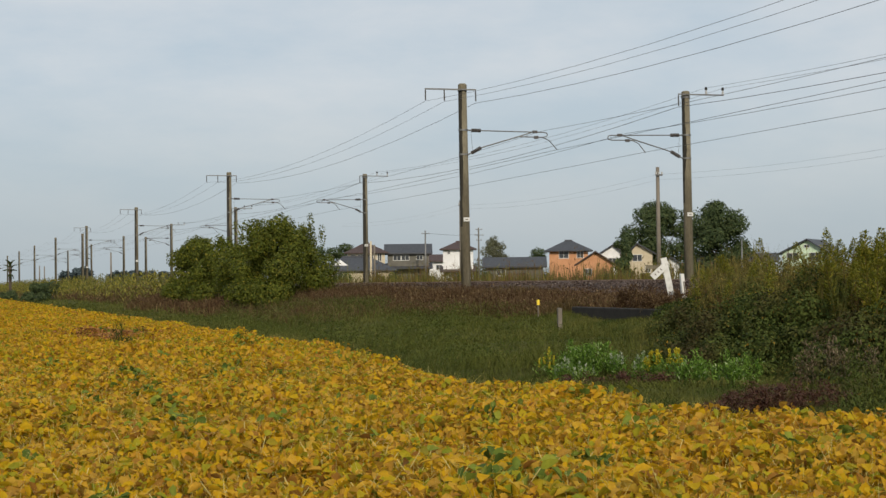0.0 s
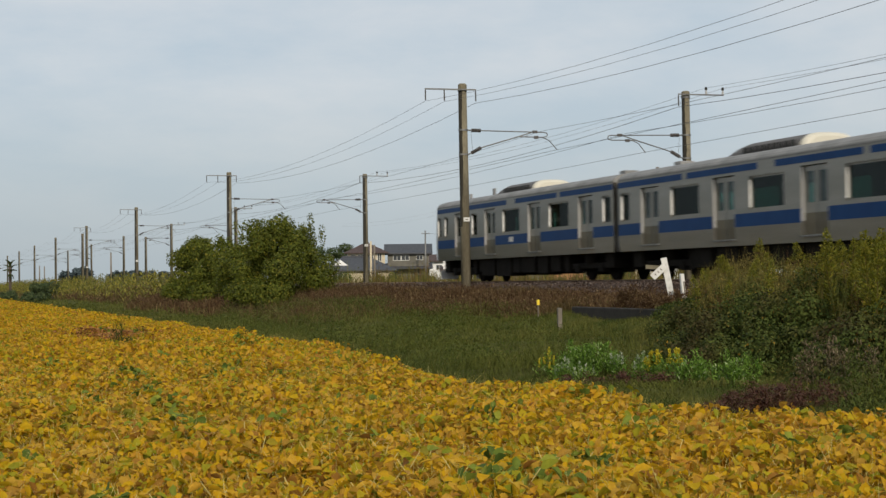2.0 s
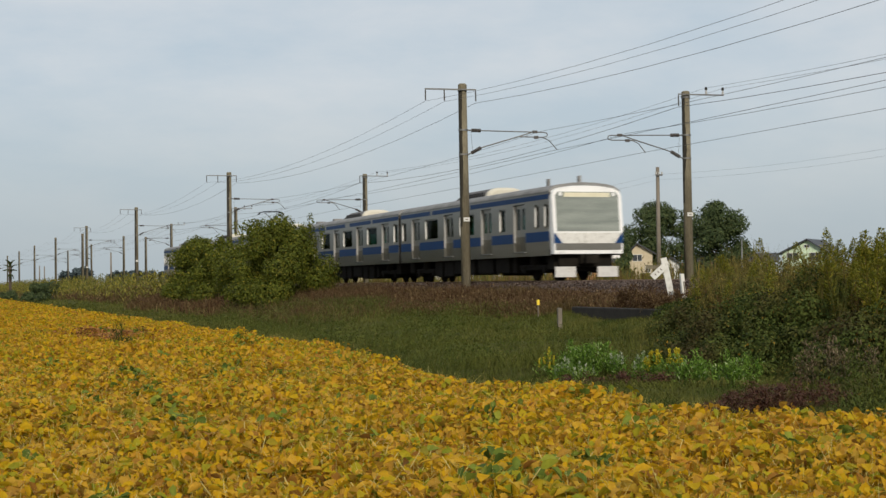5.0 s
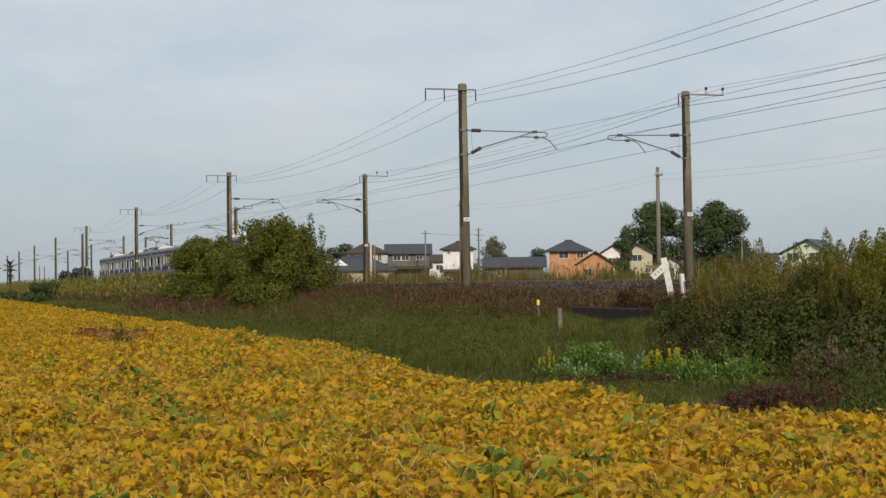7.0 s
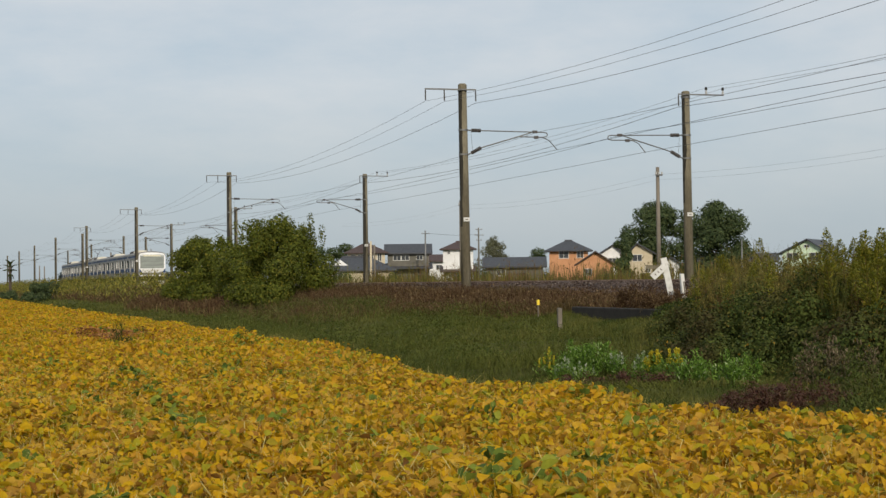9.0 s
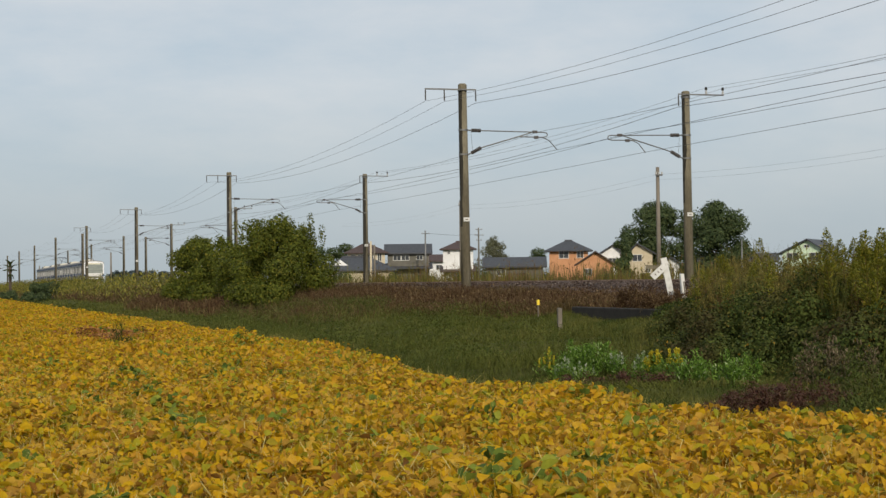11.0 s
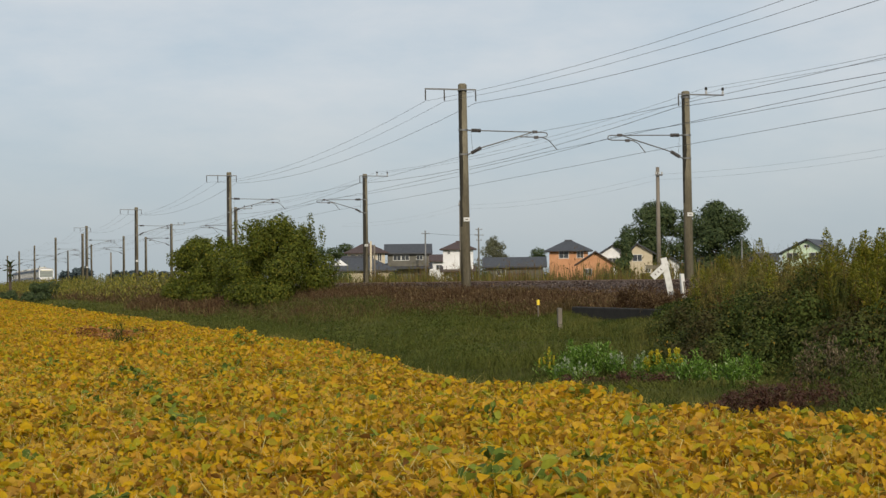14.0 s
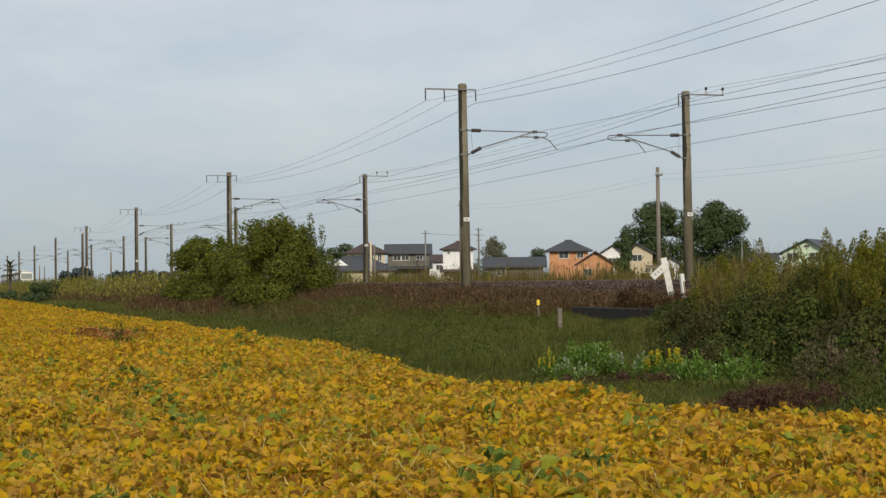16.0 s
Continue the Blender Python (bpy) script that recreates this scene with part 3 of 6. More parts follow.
def window(car, side, yc, w, z0=1.96, z1=2.92):
    def fr():
        bm = pierced_wall(bmesh.new(), -w / 2, w / 2, z0, z1, [(-w / 2 + 0.05, w / 2 - 0.05, z0 + 0.05, z1 - 0.05)], -0.03, 0.035)
        r_ = 0.11
        for ey in (-1, 1):
            for ez, zc in ((-1, z0 + 0.05), (1, z1 - 0.05)):
                cy, cz = ey * (w / 2 - 0.05), zc
                arc = [(cy - ey * r_ * (1 - math.sin(t)), cz - ez * r_ * (1 - math.cos(t))) for t in (math.pi / 2 * k / 5 for k in range(6))]
                for x_ in (-0.026, 0.031):
                    c_ = bm.verts.new((x_, cy, cz))
                    v_ = [bm.verts.new((x_, a, b)) for a, b in arc]
                    for k in range(5):
                        bm.faces.new((c_, v_[k], v_[k + 1]))
        return mesh_of(bm, M["stainless"], "window")
    def gl():
        return mesh_of(box(bmesh.new(), -0.004, 0.004, -w / 2 + 0.04, w / 2 - 0.04, z0 + 0.04, z1 - 0.04), M["trainglass"], "window_glass")
    f = place("window", shared(("wf", w), fr), car, "train window in a slim metal frame", pose(side * (HW - 0.09), yc, 0))
    jambs(car, side, yc, w, z0, z1)
    g = place("window_glass", shared(("wg", w), gl), f, "dark green tinted glass")
    g.visible_shadow = False


def stripe(car, side, y0, y1, z0, z1):
    def st():
        return mesh_of(box(bmesh.new(), -0.006, 0.004, 0, y1 - y0, z0, z1), M["blue"], "stripe")
    place("stripe", shared(("st", round(y1 - y0, 3), z0), st), car, "deep blue painted stripe", pose(side * (HW + 0.006), y0, 0))


# dark tone holds the shade on the roof unit's long side; also pantograph arms
M["acgrey"] = surface("case_shade_and_arm_grey", [(0.3, (0.06, 0.055, 0.05)), (0.7, (0.13, 0.12, 0.11))], 1.6, 0.6, 0.0, 0.1)


def aircon(car, y):
    """Roof air conditioner: a long rounded case with louvres, closed by a domed end plate. Shade is put into the case's
    dark colour, sunlight into the end's cream.
    """
    arc = [(0.9 * math.copysign(abs(math.cos(t)) ** 0.62, math.cos(t)), 3.5 + 0.55 * math.sin(t) ** 0.8) for t in (math.pi * k / 16 for k in range(17))]

    def case():
        bm = bmesh.new()
        rows = []
        for yy, s in ((-0.82, 1.0), (2.4, 1.0), (2.9, 0.86), (3.3, 0.6), (3.5, 0.3)):
            rows.append([bm.verts.new((x, yy, 3.5 + (z - 3.5) * s)) for x, z in arc])
        for u, w in zip(rows, rows[1:]):
            for k in range(16):
                bm.faces.new((u[k], u[k + 1], w[k + 1], w[k]))
        bm.faces.new(rows[0])
        bm.faces.new(rows[-1][::-1])
        return mesh_of(bm, M["acgrey"], "aircon_case")

    def slat():
        return mesh_of(box(bmesh.new(), -0.02, 0.02, -0.1, 0.1, 3.62, 3.86), M["black"], "louvre")

    def plate():
        bm = bmesh.new()
        rows = []
        for yy, s in ((-0.83, 1.0), (-0.92, 1.0), (-1.02, 0.93), (-1.08, 0.8)):
            rows.append([bm.verts.new((x * s, yy, 3.5 + (z - 3.5) * s)) for x, z in arc])
        for u, w in zip(rows, rows[1:]):
            for k in range(16):
                bm.faces.new((u[k], u[k + 1], w[k + 1], w[k]))
        bm.faces.new(rows[-1])
        return mesh_of(bm, M["cream"], "aircon_end")
    a = place("aircon_case", shared("case", case), car, "roof air conditioner, its shaded side coloured dark grey", pose(0, y, 0))
    for side in (-1, 1):
        for k in range(9):
            place("louvre", shared("slat", slat), a, "black louvre", pose(side * 0.9, -0.5 + 0.33 * k, 0))
    place("aircon_end", shared("plate", plate), car, "rounded air conditioner end, coloured as sunlit cream", pose(0, y, 0))


def cab_front(car, e):
    """Driver's end: a framed front with one wide window, lights, white apron and snow plough. e: the way it faces along y."""
    m = pose(0, 0, 0, 0, 0, 0 if e > 0 else 180)
    ye = 9.5
    bm = bmesh.new()
    # outline of the mask, tapered a little forward
    ring = [(-1.44, 1.0), (-1.46, 1.9), (-1.46, 3.2), (-1.38, 3.42), (-1.15, 3.52), (-0.6, 3.6), (0, 3.62)]
    ring = ring + [(-x, z) for x, z in ring[-2::-1]]
    a = [bm.verts.new((x, ye - 0.12, z)) for x, z in ring]
    b = [bm.verts.new((x * 0.985, ye + 0.22 - 0.10 * max(0, z - 1.9), z if z < 3.3 else z - 0.03)) for x, z in ring]
    for k in range(len(ring)):
        bm.faces.new((a[k], a[(k + 1) % len(ring)], b[(k + 1) % len(ring)], b[k]))
    front = bm.faces.new(b)
    res = bmesh.ops.inset_region(bm, faces=[front], thickness=0.09)
    part("mask", bm, M["trainwhite"], car, "white front mask", m)
    bm = bmesh.new()
    q = [(-1.30, 1.86), (1.30, 1.86), (1.30, 3.22), (1.2, 3.36), (-1.2, 3.36), (-1.30, 3.22)]
    bm.faces.new([bm.verts.new((x, ye + 0.235 - 0.10 * max(0, z - 1.9), z)) for x, z in q])
    g = bmesh.ops.extrude_face_region(bm, geom=bm.faces[:])
    bmesh.ops.translate(bm, verts=[v for v in g["geom"] if isinstance(v, bmesh.types.BMVert)], vec=(0, -0.03, 0))
    ws = part("windscreen", bm, M["cabdark"], car, "wide dark front glass with a pale destination box on top", m)
    part("destination_box", box(bmesh.new(), -0.95, 0.95, ye + 0.098, ye + 0.114, 3.16, 3.33, 0.004), M["destination"], car, "pale cream destination panel", m)
    for x in (-1.1, 1.1):
        part("headlight", tube(bmesh.new(), [(x, ye + 0.07, 3.27), (x, ye + 0.12, 3.27)], 0.075, 14), M["lamp"], car, "round unlit headlight", m)
        part("tail_light", box(bmesh.new(), x - 0.12, x + 0.12, ye + 0.2, ye + 0.245, 1.06, 1.14, 0.01), M["lamp"], car, "small square light", m)
    bm = bmesh.new()
    bm.faces.new([bm.verts.new((x, ye + 0.226, z)) for x, z in ((-1.05, 1.40), (1.05, 1.40), (1.36, 1.80), (-1.36, 1.80))])
    g = bmesh.ops.extrude_face_region(bm, geom=bm.faces[:])
    bmesh.ops.translate(bm, verts=[v for v in g["geom"] if isinstance(v, bmesh.types.BMVert)], vec=(0, 0.012, 0))
    part("white_panel", bm, M["white"], car, "white panel between blue corners", m)
    for s in (-1, 1):
        bm = bmesh.new()
        bm.faces.new([bm.verts.new((x * s, ye + 0.224, z)) for x, z in ((1.08, 1.40), (1.42, 1.40), (1.42, 1.80), (1.385, 1.80))])
        g = bmesh.ops.extrude_face_region(bm, geom=bm.faces[:])
        bmesh.ops.translate(bm, verts=[v for v in g["geom"] if isinstance(v, bmesh.types.BMVert)], vec=(0, 0.012, 0))
        part("blue_corner", bm, M["blue"], car, "blue corner flash", m)
        bm = bmesh.new()
        box(bm, s * 0.45 if s > 0 else -1.3, 1.3 if s > 0 else s * 0.45, ye - 0.02, ye + 0.02, 0.12, 0.52, 0.01)
        part("snow_plough", bm, M["plough"], car, "scuffed pale grey snow plough plate", m)
    part("lower_panel", box(bmesh.new(), -1.36, 1.36, ye + 0.1, ye + 0.232, 1.14, 1.40, 0.015), M["stainless"], car, "bare metal lower panel", m)
    bm = bmesh.new()
    box(bm, -0.32, 0.32, ye - 0.3, ye + 0.2, 0.62, 0.98, 0.03)
    tube(bm, [(0, ye, 0.8), (0, ye + 0.45, 0.8)], [0.16, 0.13], 12)
    box(bm, -0.26, 0.26, ye + 0.38, ye + 0.6, 0.62, 0.98, 0.04)
    box(bm, -1.1, 1.1, ye - 0.4, ye - 0.05, 0.5, 0.98, 0.03)
    part("coupler", bm, M["under"], car, "dark automatic coupler", m)
    for y, h in ((8.9, 0.42), (5.8, 0.5)):
        part("aerial", box(bmesh.new(), -0.05, 0.05, y - 0.1, y + 0.1, 3.6, 3.6 + h, 0.02), M["roofgrey"], car, "stubby grey roof aerial", m)


def pantograph(car, y):
    """A single-arm pantograph raised to the wire, on its base frame."""
    bm = bmesh.new()
    for x in (-0.6, 0.6):
        box(bm, x - 0.05, x + 0.05, -1.1, 1.1, 3.92, 4.0, 0.01)
    for yy in (-1.0, 1.0):
        box(bm, -0.65, 0.65, yy - 0.05, yy + 0.05, 3.92, 4.0, 0.01)
    base = part("pantograph", bm, M["under"], car, "raised single-arm pantograph", pose(0, y, 0))
    for x in (-0.6, 0.6):
        for yy in (-0.9, 0.9):
            part("insulator", tube(bmesh.new(), [(x, yy, 3.58), (x, yy, 3.66), (x, yy, 3.7), (x, yy, 3.78), (x, yy, 3.82), (x, yy, 3.93)], [0.07, 0.11, 0.07, 0.11, 0.07, 0.07], 10), M["porcelain"], base, "white roof insulator")
    part("lower_arm", tube(bmesh.new(), [(0, 0.8, 4.0), (0, -0.95, 4.62)], 0.04, 8), M["acgrey"], base)
    bm = bmesh.new()
    for s in (-1, 1):
        tube(bm, [(s * 0.12, -0.95, 4.62), (s * 0.45, 0.25, 5.14)], 0.028, 8)
    tube(bm, [(-0.14, -0.95, 4.62), (0.14, -0.95, 4.62)], 0.05, 8)
    part("upper_arm", bm, M["acgrey"], base)
    for yy in (0.05, 0.5):
        bm = bmesh.new()
        tube(bm, [(-0.92, yy, 5.0), (-0.8, yy, 5.14), (-0.55, yy, 5.22), (0.55, yy, 5.22), (0.8, yy, 5.14), (0.92, yy, 5.0)], 0.03, 8)
        part("collector_head", bm, M["under"], base, "dark collector strip")
    # gear on the roof in front of it
    part("roof_tray", box(bmesh.new(), -1.0, 1.0, y + 1.0, y + 3.1, 3.66, 3.84, 0.03), M["acgrey"], car, "dark tray of roof cables")
    part("cable_duct", tube(bmesh.new(), [(-0.8, y + 1.1, 3.92), (-0.8, y + 2.9, 3.92), (-0.7, y + 3.1, 3.8)], 0.05, 8), M["roofgrey"], car, "grey roof cable duct")
    for yy, x, w, h in ((2.6, -0.5, 0.5, 0.34), (1.9, 0.2, 0.4, 0.4), (3.5, 0.0, 0.9, 0.2), (4.3, -0.3, 0.7, 0.16), (1.25, -0.2, 0.6, 0.26), (-1.75, -0.3, 0.8, 0.46)):
        part("roof_gear", box(bmesh.new(), x - w / 2, x + w / 2, y + yy - 0.3, y + yy + 0.3, 3.55, 3.62 + h, 0.03), M["roofgrey"], car, "grey electrical box on the roof")
    for yy in (1.5, 2.25, 2.95):
        part("insulator", tube(bmesh.new(), [(-0.75, y + yy, 3.55), (-0.75, y + yy, 3.75), (-0.75, y + yy, 3.8), (-0.75, y + yy, 4.0), (-0.75, y + yy, 4.1)], [0.07, 0.11, 0.06, 0.10, 0.06], 10), M["porcelain"], car, "white roof insulator")


M["plough"] = surface("scuffed_grey_plough_paint", [(0.3, (0.45, 0.44, 0.42)), (0.6, (0.58, 0.57, 0.55)), (0.75, (0.15, 0.14, 0.12))], 6, 0.6, 0, 0.2)
M["gangway"] = surface("grey_gangway_rubber", [(0.3, (0.075, 0.07, 0.06)), (0.7, (0.16, 0.15, 0.13))], 4, 0.8, 0, 0.2, stretch=(1, 6, 0.5))
M["cabdark"] = surface("dark_cab_glass", [(0.3, (0.10, 0.115, 0.10)), (0.5, (0.20, 0.22, 0.19)), (0.7, (0.30, 0.32, 0.28))], 1.2, 0.08, 0, 0.0, stretch=(0.3, 1, 2.5), spec=0.8)
M["destination"] = surface("cream_destination_panel", [(0.3, (0.62, 0.58, 0.42)), (0.7, (0.72, 0.68, 0.52))], 4, 0.4, 0, 0.0)
M["lamp"] = surface("clear_lamp_lens", [(0.3, (0.7, 0.7, 0.68)), (0.7, (0.85, 0.85, 0.83))], 6, 0.1, 0, 0.0, spec=0.8)


def train_car(label, cab=0, panto=False, vents=0, seed=0):
    """One car about its own middle; cab: +1 or -1 for the end that holds the driver's cab."""
    car = thing("train_car", label, "train car", GROUP)
    doors = list(DOORS)
    wins = [(-4.94, 1.9), (0, 1.9), (4.94, 1.9), (-9.25, 0.68), (9.25, 0.68)]
    cabdoor = []
    if cab:
        doors[3 if cab > 0 else 0] = 6.3 * cab
        wins = [w for w in wins if w[0] * cab < 4] + [(4.38 * cab, 0.68)]
        cabdoor = [8.15 * cab, 9.12 * cab]
    length = 9.79 if not cab else 9.4
    y0, y1 = (-length if cab < 0 else -9.79), (length if cab > 0 else 9.79)
    holes = [(d - 0.65, d + 0.65, 1.13, 3.02) for d in doors] + [(y - w / 2, y + w / 2, 1.96, 2.92) for y, w in wins]
    holes += [(c - 0.22, c + 0.22, 2.0, 2.92) for c in cabdoor]
    for side in (-1, 1):
        bm = pierced_wall(bmesh.new(), y0, y1, ZB, ZG, holes, side * HW, side * (HW - 0.13), zcut=(1.47,))
        for v in bm.verts:
            v.co.x -= side * 0.06 * max(0.0, 1.47 - v.co.z)
        part("side_wall", bm, M["stainless"], car, "dulled stainless steel side")
        for d in doors:
            door(car, side, d)
            jambs(car, side, d, 1.3, 1.45, 3.08, "doorjamb")
        for y, w in wins:
            window(car, side, y, w)
        for c in cabdoor:
            window(car, side, c, 0.44, 2.0)
        edges = sorted([y0] + [d + k * 0.66 for d in doors for k in (-1, 1)] + [y1])
        for a, b in zip(edges[::2], edges[1::2]):
            stripe(car, side, a + 0.02, b - 0.02, 1.49, 1.87)
        mids = sorted([y0 + 0.02, y1 - 0.02] + [m_ + e * (0.5 if abs(m_) < 0.1 else 0.17) for m_, w in wins if w > 1 for e in (-1, 1)])
        for a, b in zip(mids[::2], mids[1::2]):
            stripe(car, side, a, b, 3.10, 3.29)
        if cab:
            for k in range(2):
                part("emblem", box(bmesh.new(), side * (HW + 0.014), side * (HW + 0.018), -0.27 + 0.26 * k, -0.05 + 0.26 * k, 1.58, 1.78), M["white"], car, "small white emblem on the stripe")
        part("gutter", box(bmesh.new(), side * HW - 0.01, side * HW + 0.02, y0, y1, ZG - 0.02, ZG + 0.02), M["steel"], car)
    part("roof", swept(bmesh.new(), roof_profile(), y0, y1), M["roofgrey"], car, "grimy grey curved roof", smooth=False)
    part("floor", box(bmesh.new(), -HW + 0.1, HW - 0.1, y0, y1, 0.97, 1.1), M["under"], car)
    part("ceiling_lining", box(bmesh.new(), -HW + 0.1, HW - 0.1, y0 + 0.1, y1 - 0.1, 3.2, 3.24), M["interior"], car)
    for ye in (y0, y1):
        part("end_wall", box(bmesh.new(), -HW + 0.02, HW - 0.02, ye - 0.03, ye + 0.03, ZB, 3.34), M["under"], car, "near-black end wall")
    for y, w in wins:
        if w > 1:
            for side in (-1, 1):
                part("seat", box(bmesh.new(), side * 1.36 - (0.5 if side > 0 else 0), side * 1.36 + (0.5 if side < 0 else 0), y - 1.4, y + 1.4, 1.2, 1.6, 0.05), M["seat"], car, "blue-green bench seat")
    # below the floor
    rr = random.Random(seed)
    for side in (-1, 1):
        y = -4.6
        while y < 4.4:
            w = rr.uniform(0.7, 1.9)
            part("equipment_box", box(bmesh.new(), side * 1.28 - (0.7 if side > 0 else 0), side * 1.28 + (0.7 if side < 0 else 0), y, min(y + w, 4.7), rr.uniform(0.2, 0.36), 0.97, 0.02), M["under"], car, "near-black equipment box")
            y += w + rr.uniform(0.1, 0.5)
    for e in (-1, 1):
        for ya, yb, zl in ((4.85, 5.25, 0.3), (8.5, 9.2, 0.42)):
            lo_, hi_ = sorted((e * ya, e * yb))
            part("equipment_box", box(bmesh.new(), -1.2, 1.2, lo_, hi_, zl, 0.97, 0.02), M["under"], car, "near-black equipment box")
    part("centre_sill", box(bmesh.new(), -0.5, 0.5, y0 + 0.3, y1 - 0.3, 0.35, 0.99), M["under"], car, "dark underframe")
    # solid filler added to close the gaps between the equipment boxes
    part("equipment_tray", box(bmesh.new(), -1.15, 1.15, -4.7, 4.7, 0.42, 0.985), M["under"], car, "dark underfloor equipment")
    for y in (-6.9, 6.9):
        bogie(car, y)
    aircon(car, 0.0)
    if vents:
        for y in (7.75 * vents - (0.25 if vents < 0 else 0),):
            part("roof_vent", box(bmesh.new(), -0.27, 0.27, y - 0.25, y + 0.25, 3.55, 3.9, 0.05), M["roofgrey"], car, "grey box vent on the roof")
    if cab:
        cab_front(car, cab)
    if panto:
        pantograph(car, 6.6)
    for e in (-1, 1):
        if e != cab:
            bm = bmesh.new()
            box(bm, -1.4, 1.4, e * 9.79 - 0.05, e * 9.79 + 0.19, 0.95, 3.34, 0.02)
            part("gangway", bm, M["gangway"], car, "grey rubber gangway bellows")
    return car


CARS = [
    train_car("leading stainless steel commuter car with blue stripes and a cab", 1, vents=-1, seed=1),
    train_car("stainless steel commuter car with square roof vent at its front", 0, vents=1, seed=2),
    train_car("stainless steel commuter car with raised pantograph and blue stripes", 0, panto=True, vents=-1, seed=3),
    train_car("stainless steel commuter car with blue stripes and roof box", 0, vents=1, seed=4),
    train_car("rear stainless steel commuter car with white cab end", -1, vents=0, seed=5),
]


# ---- the bean field ----
EDGE_Y = [0, 12, 13.5, 15, 16.5, 18, 18.7, 20, 22, 24.5, 28.75, 33, 44, 60, 100, 190, 320]
EDGE_X = [8.4, 8.4, 8.1, 7.6, 7.5, 7.5, 7.15, 6.85, 6.75, 7.4, 8.1, 8.4, 8.3, 8.3, 8.25, 8.35, 8.3]


def field_edge(y):
    return np.interp(y, EDGE_Y, EDGE_X)


BEAN = [(0.0, (0.2409, 0.11, 0.02053)), (0.10, (0.398, 0.2146, 0.033)), (0.26, (0.5236, 0.3142, 0.04033)), (0.48, (0.5655, 0.33, 0.01173)), (0.66, (0.4922, 0.33, 0.01466)), (0.78, (0.3771, 0.3142, 0.01832)), (0.88, (0.199, 0.2357, 0.022)), (0.94, (0.525, 0.2625, 0.021)), (1.0, (0.588, 0.378, 0.0525))]
M["bean"] = foliage("yellowing_bean_leaves", BEAN, patch=(0.17, 0.23, 0.03), patch_scale=1.3, patch_at=(0.58, 0.74), patch2=(0.50, 0.21, 0.02), patch2_scale=0.9, patch2_at=(0.6, 0.86), through_light=0.4, gloss=0.06)
M["stem"] = foliage("straw_stems", [(0.0, (0.28, 0.22, 0.05)), (0.5, (0.46, 0.38, 0.10)), (1.0, (0.6, 0.5, 0.22))], through_light=0.1)
rng = np.random.default_rng(11)


def canopy_z(x, y):
    return -1.27 + 0.06 * np.sin(x * 2.1 + 0.7 * y) + 0.05 * np.sin(y * 1.3 - x) + 0.05 * np.sin(x * 5.3) * np.sin(y * 4.1)


def field_points(n, x0, x1, y0, y1, depth):
    x, y = rng.uniform(x0, x1, n), rng.uniform(y0, y1, n)
    e = field_edge(y) + 0.07 * np.sin(y * 3.1) + 0.06 * np.sin(y * 7.7)
    keep = x < e
    x, y, e = x[keep], y[keep], e[keep]
    z = canopy_z(x, y) - depth * rng.beta(1.1, 2.2, len(x)) - 0.35 * np.clip(1 - (e - x) / 0.35, 0, 1) * rng.uniform(0, 1, len(x))
    return np.stack([x, y, z], 1)


strips = [field_points(150000, -1.0, 8.6, 6.5, 25, 0.38), field_points(84000, 1.0, 8.6, 25, 60, 0.34), field_points(50000, 1.5, 8.6, 60, 130, 0.3), field_points(24000, 4, 8.6, 130, 300, 0.3)]
sizes = [0.092, 0.1, 0.13, 0.2]
V = np.concatenate(strips)
L = np.concatenate([np.full(len(p), s) for p, s in zip(strips, sizes)]) * rng.choice([0.4, 0.7, 1.0, 1.2], len(V), p=[0.28, 0.27, 0.3, 0.15])
field = place("bean_field", leaf_mesh("bean_field", V, L, L * 0.78, M["bean"], rng, (-1.55, 0.05), 0.2, six=True))
tagged(field, "dense yellow and green ripening soybean plants", "crop", kind="stuff")
near_rest = [field_points(18000, -12, -1.0, -8, 20, 0.3), field_points(16000, -1.0, 8.6, -8, 6.5, 0.3)]
far_rest = [field_points(24000, -60, -12, -20, 60, 0.3), field_points(9000, -12, -1.0, 20, 60, 0.3), field_points(18000, -60, 3, 60, 300, 0.3), field_points(4000, -12, 8.6, -20, -8, 0.3)]
outer = np.concatenate(near_rest + far_rest)
span = np.concatenate([np.full(sum(map(len, near_rest)), 0.16), np.full(sum(map(len, far_rest)), 0.45)])
ob = place("bean_field_rest", leaf_mesh("bean_field_rest", outer, span, span * 0.8, M["bean"], rng, (-0.9, 0.2), 0.15))
tagged(ob, "ripening soybean plants stretching away behind the viewer", "crop", kind="stuff")
st = np.concatenate([field_points(44000, -1.0, 8.6, 6.5, 25, 0.12), field_points(9000, 0, 10, 25, 50, 0.12)])
st[:, 2] -= 0.32
ob = place("bean_stems", blade_mesh("bean_stems", st, 0.34, 0.006, M["stem"], rng, 1.1))
tagged(ob, "pale straw-coloured bean stems among the leaves", "crop", kind="stuff")
M["withered"] = foliage("withered_bean_leaves", [(0.0, (0.16, 0.06, 0.02)), (0.6, (0.30, 0.13, 0.04)), (1.0, (0.42, 0.22, 0.07))])
n = 4200
wx, wy = rng.normal(4.75, 0.55, n), rng.normal(43, 2.2, n)
ob = place("withered_patch", leaf_mesh("withered_patch", np.stack([wx, wy, canopy_z(wx, wy) + rng.uniform(-0.2, 0.03, n)], 1), 0.13, 0.07, M["withered"], rng, (-1.4, 0.5), 0.2))
tagged(ob, "brown withered patch in the bean field", "crop", kind="stuff")
M["greenbean"] = foliage("still_green_bean_leaves", [(0.0, (0.07, 0.11, 0.02)), (0.6, (0.15, 0.20, 0.03)), (1.0, (0.30, 0.31, 0.04))], through_light=0.35, gloss=0.08)
gp = []
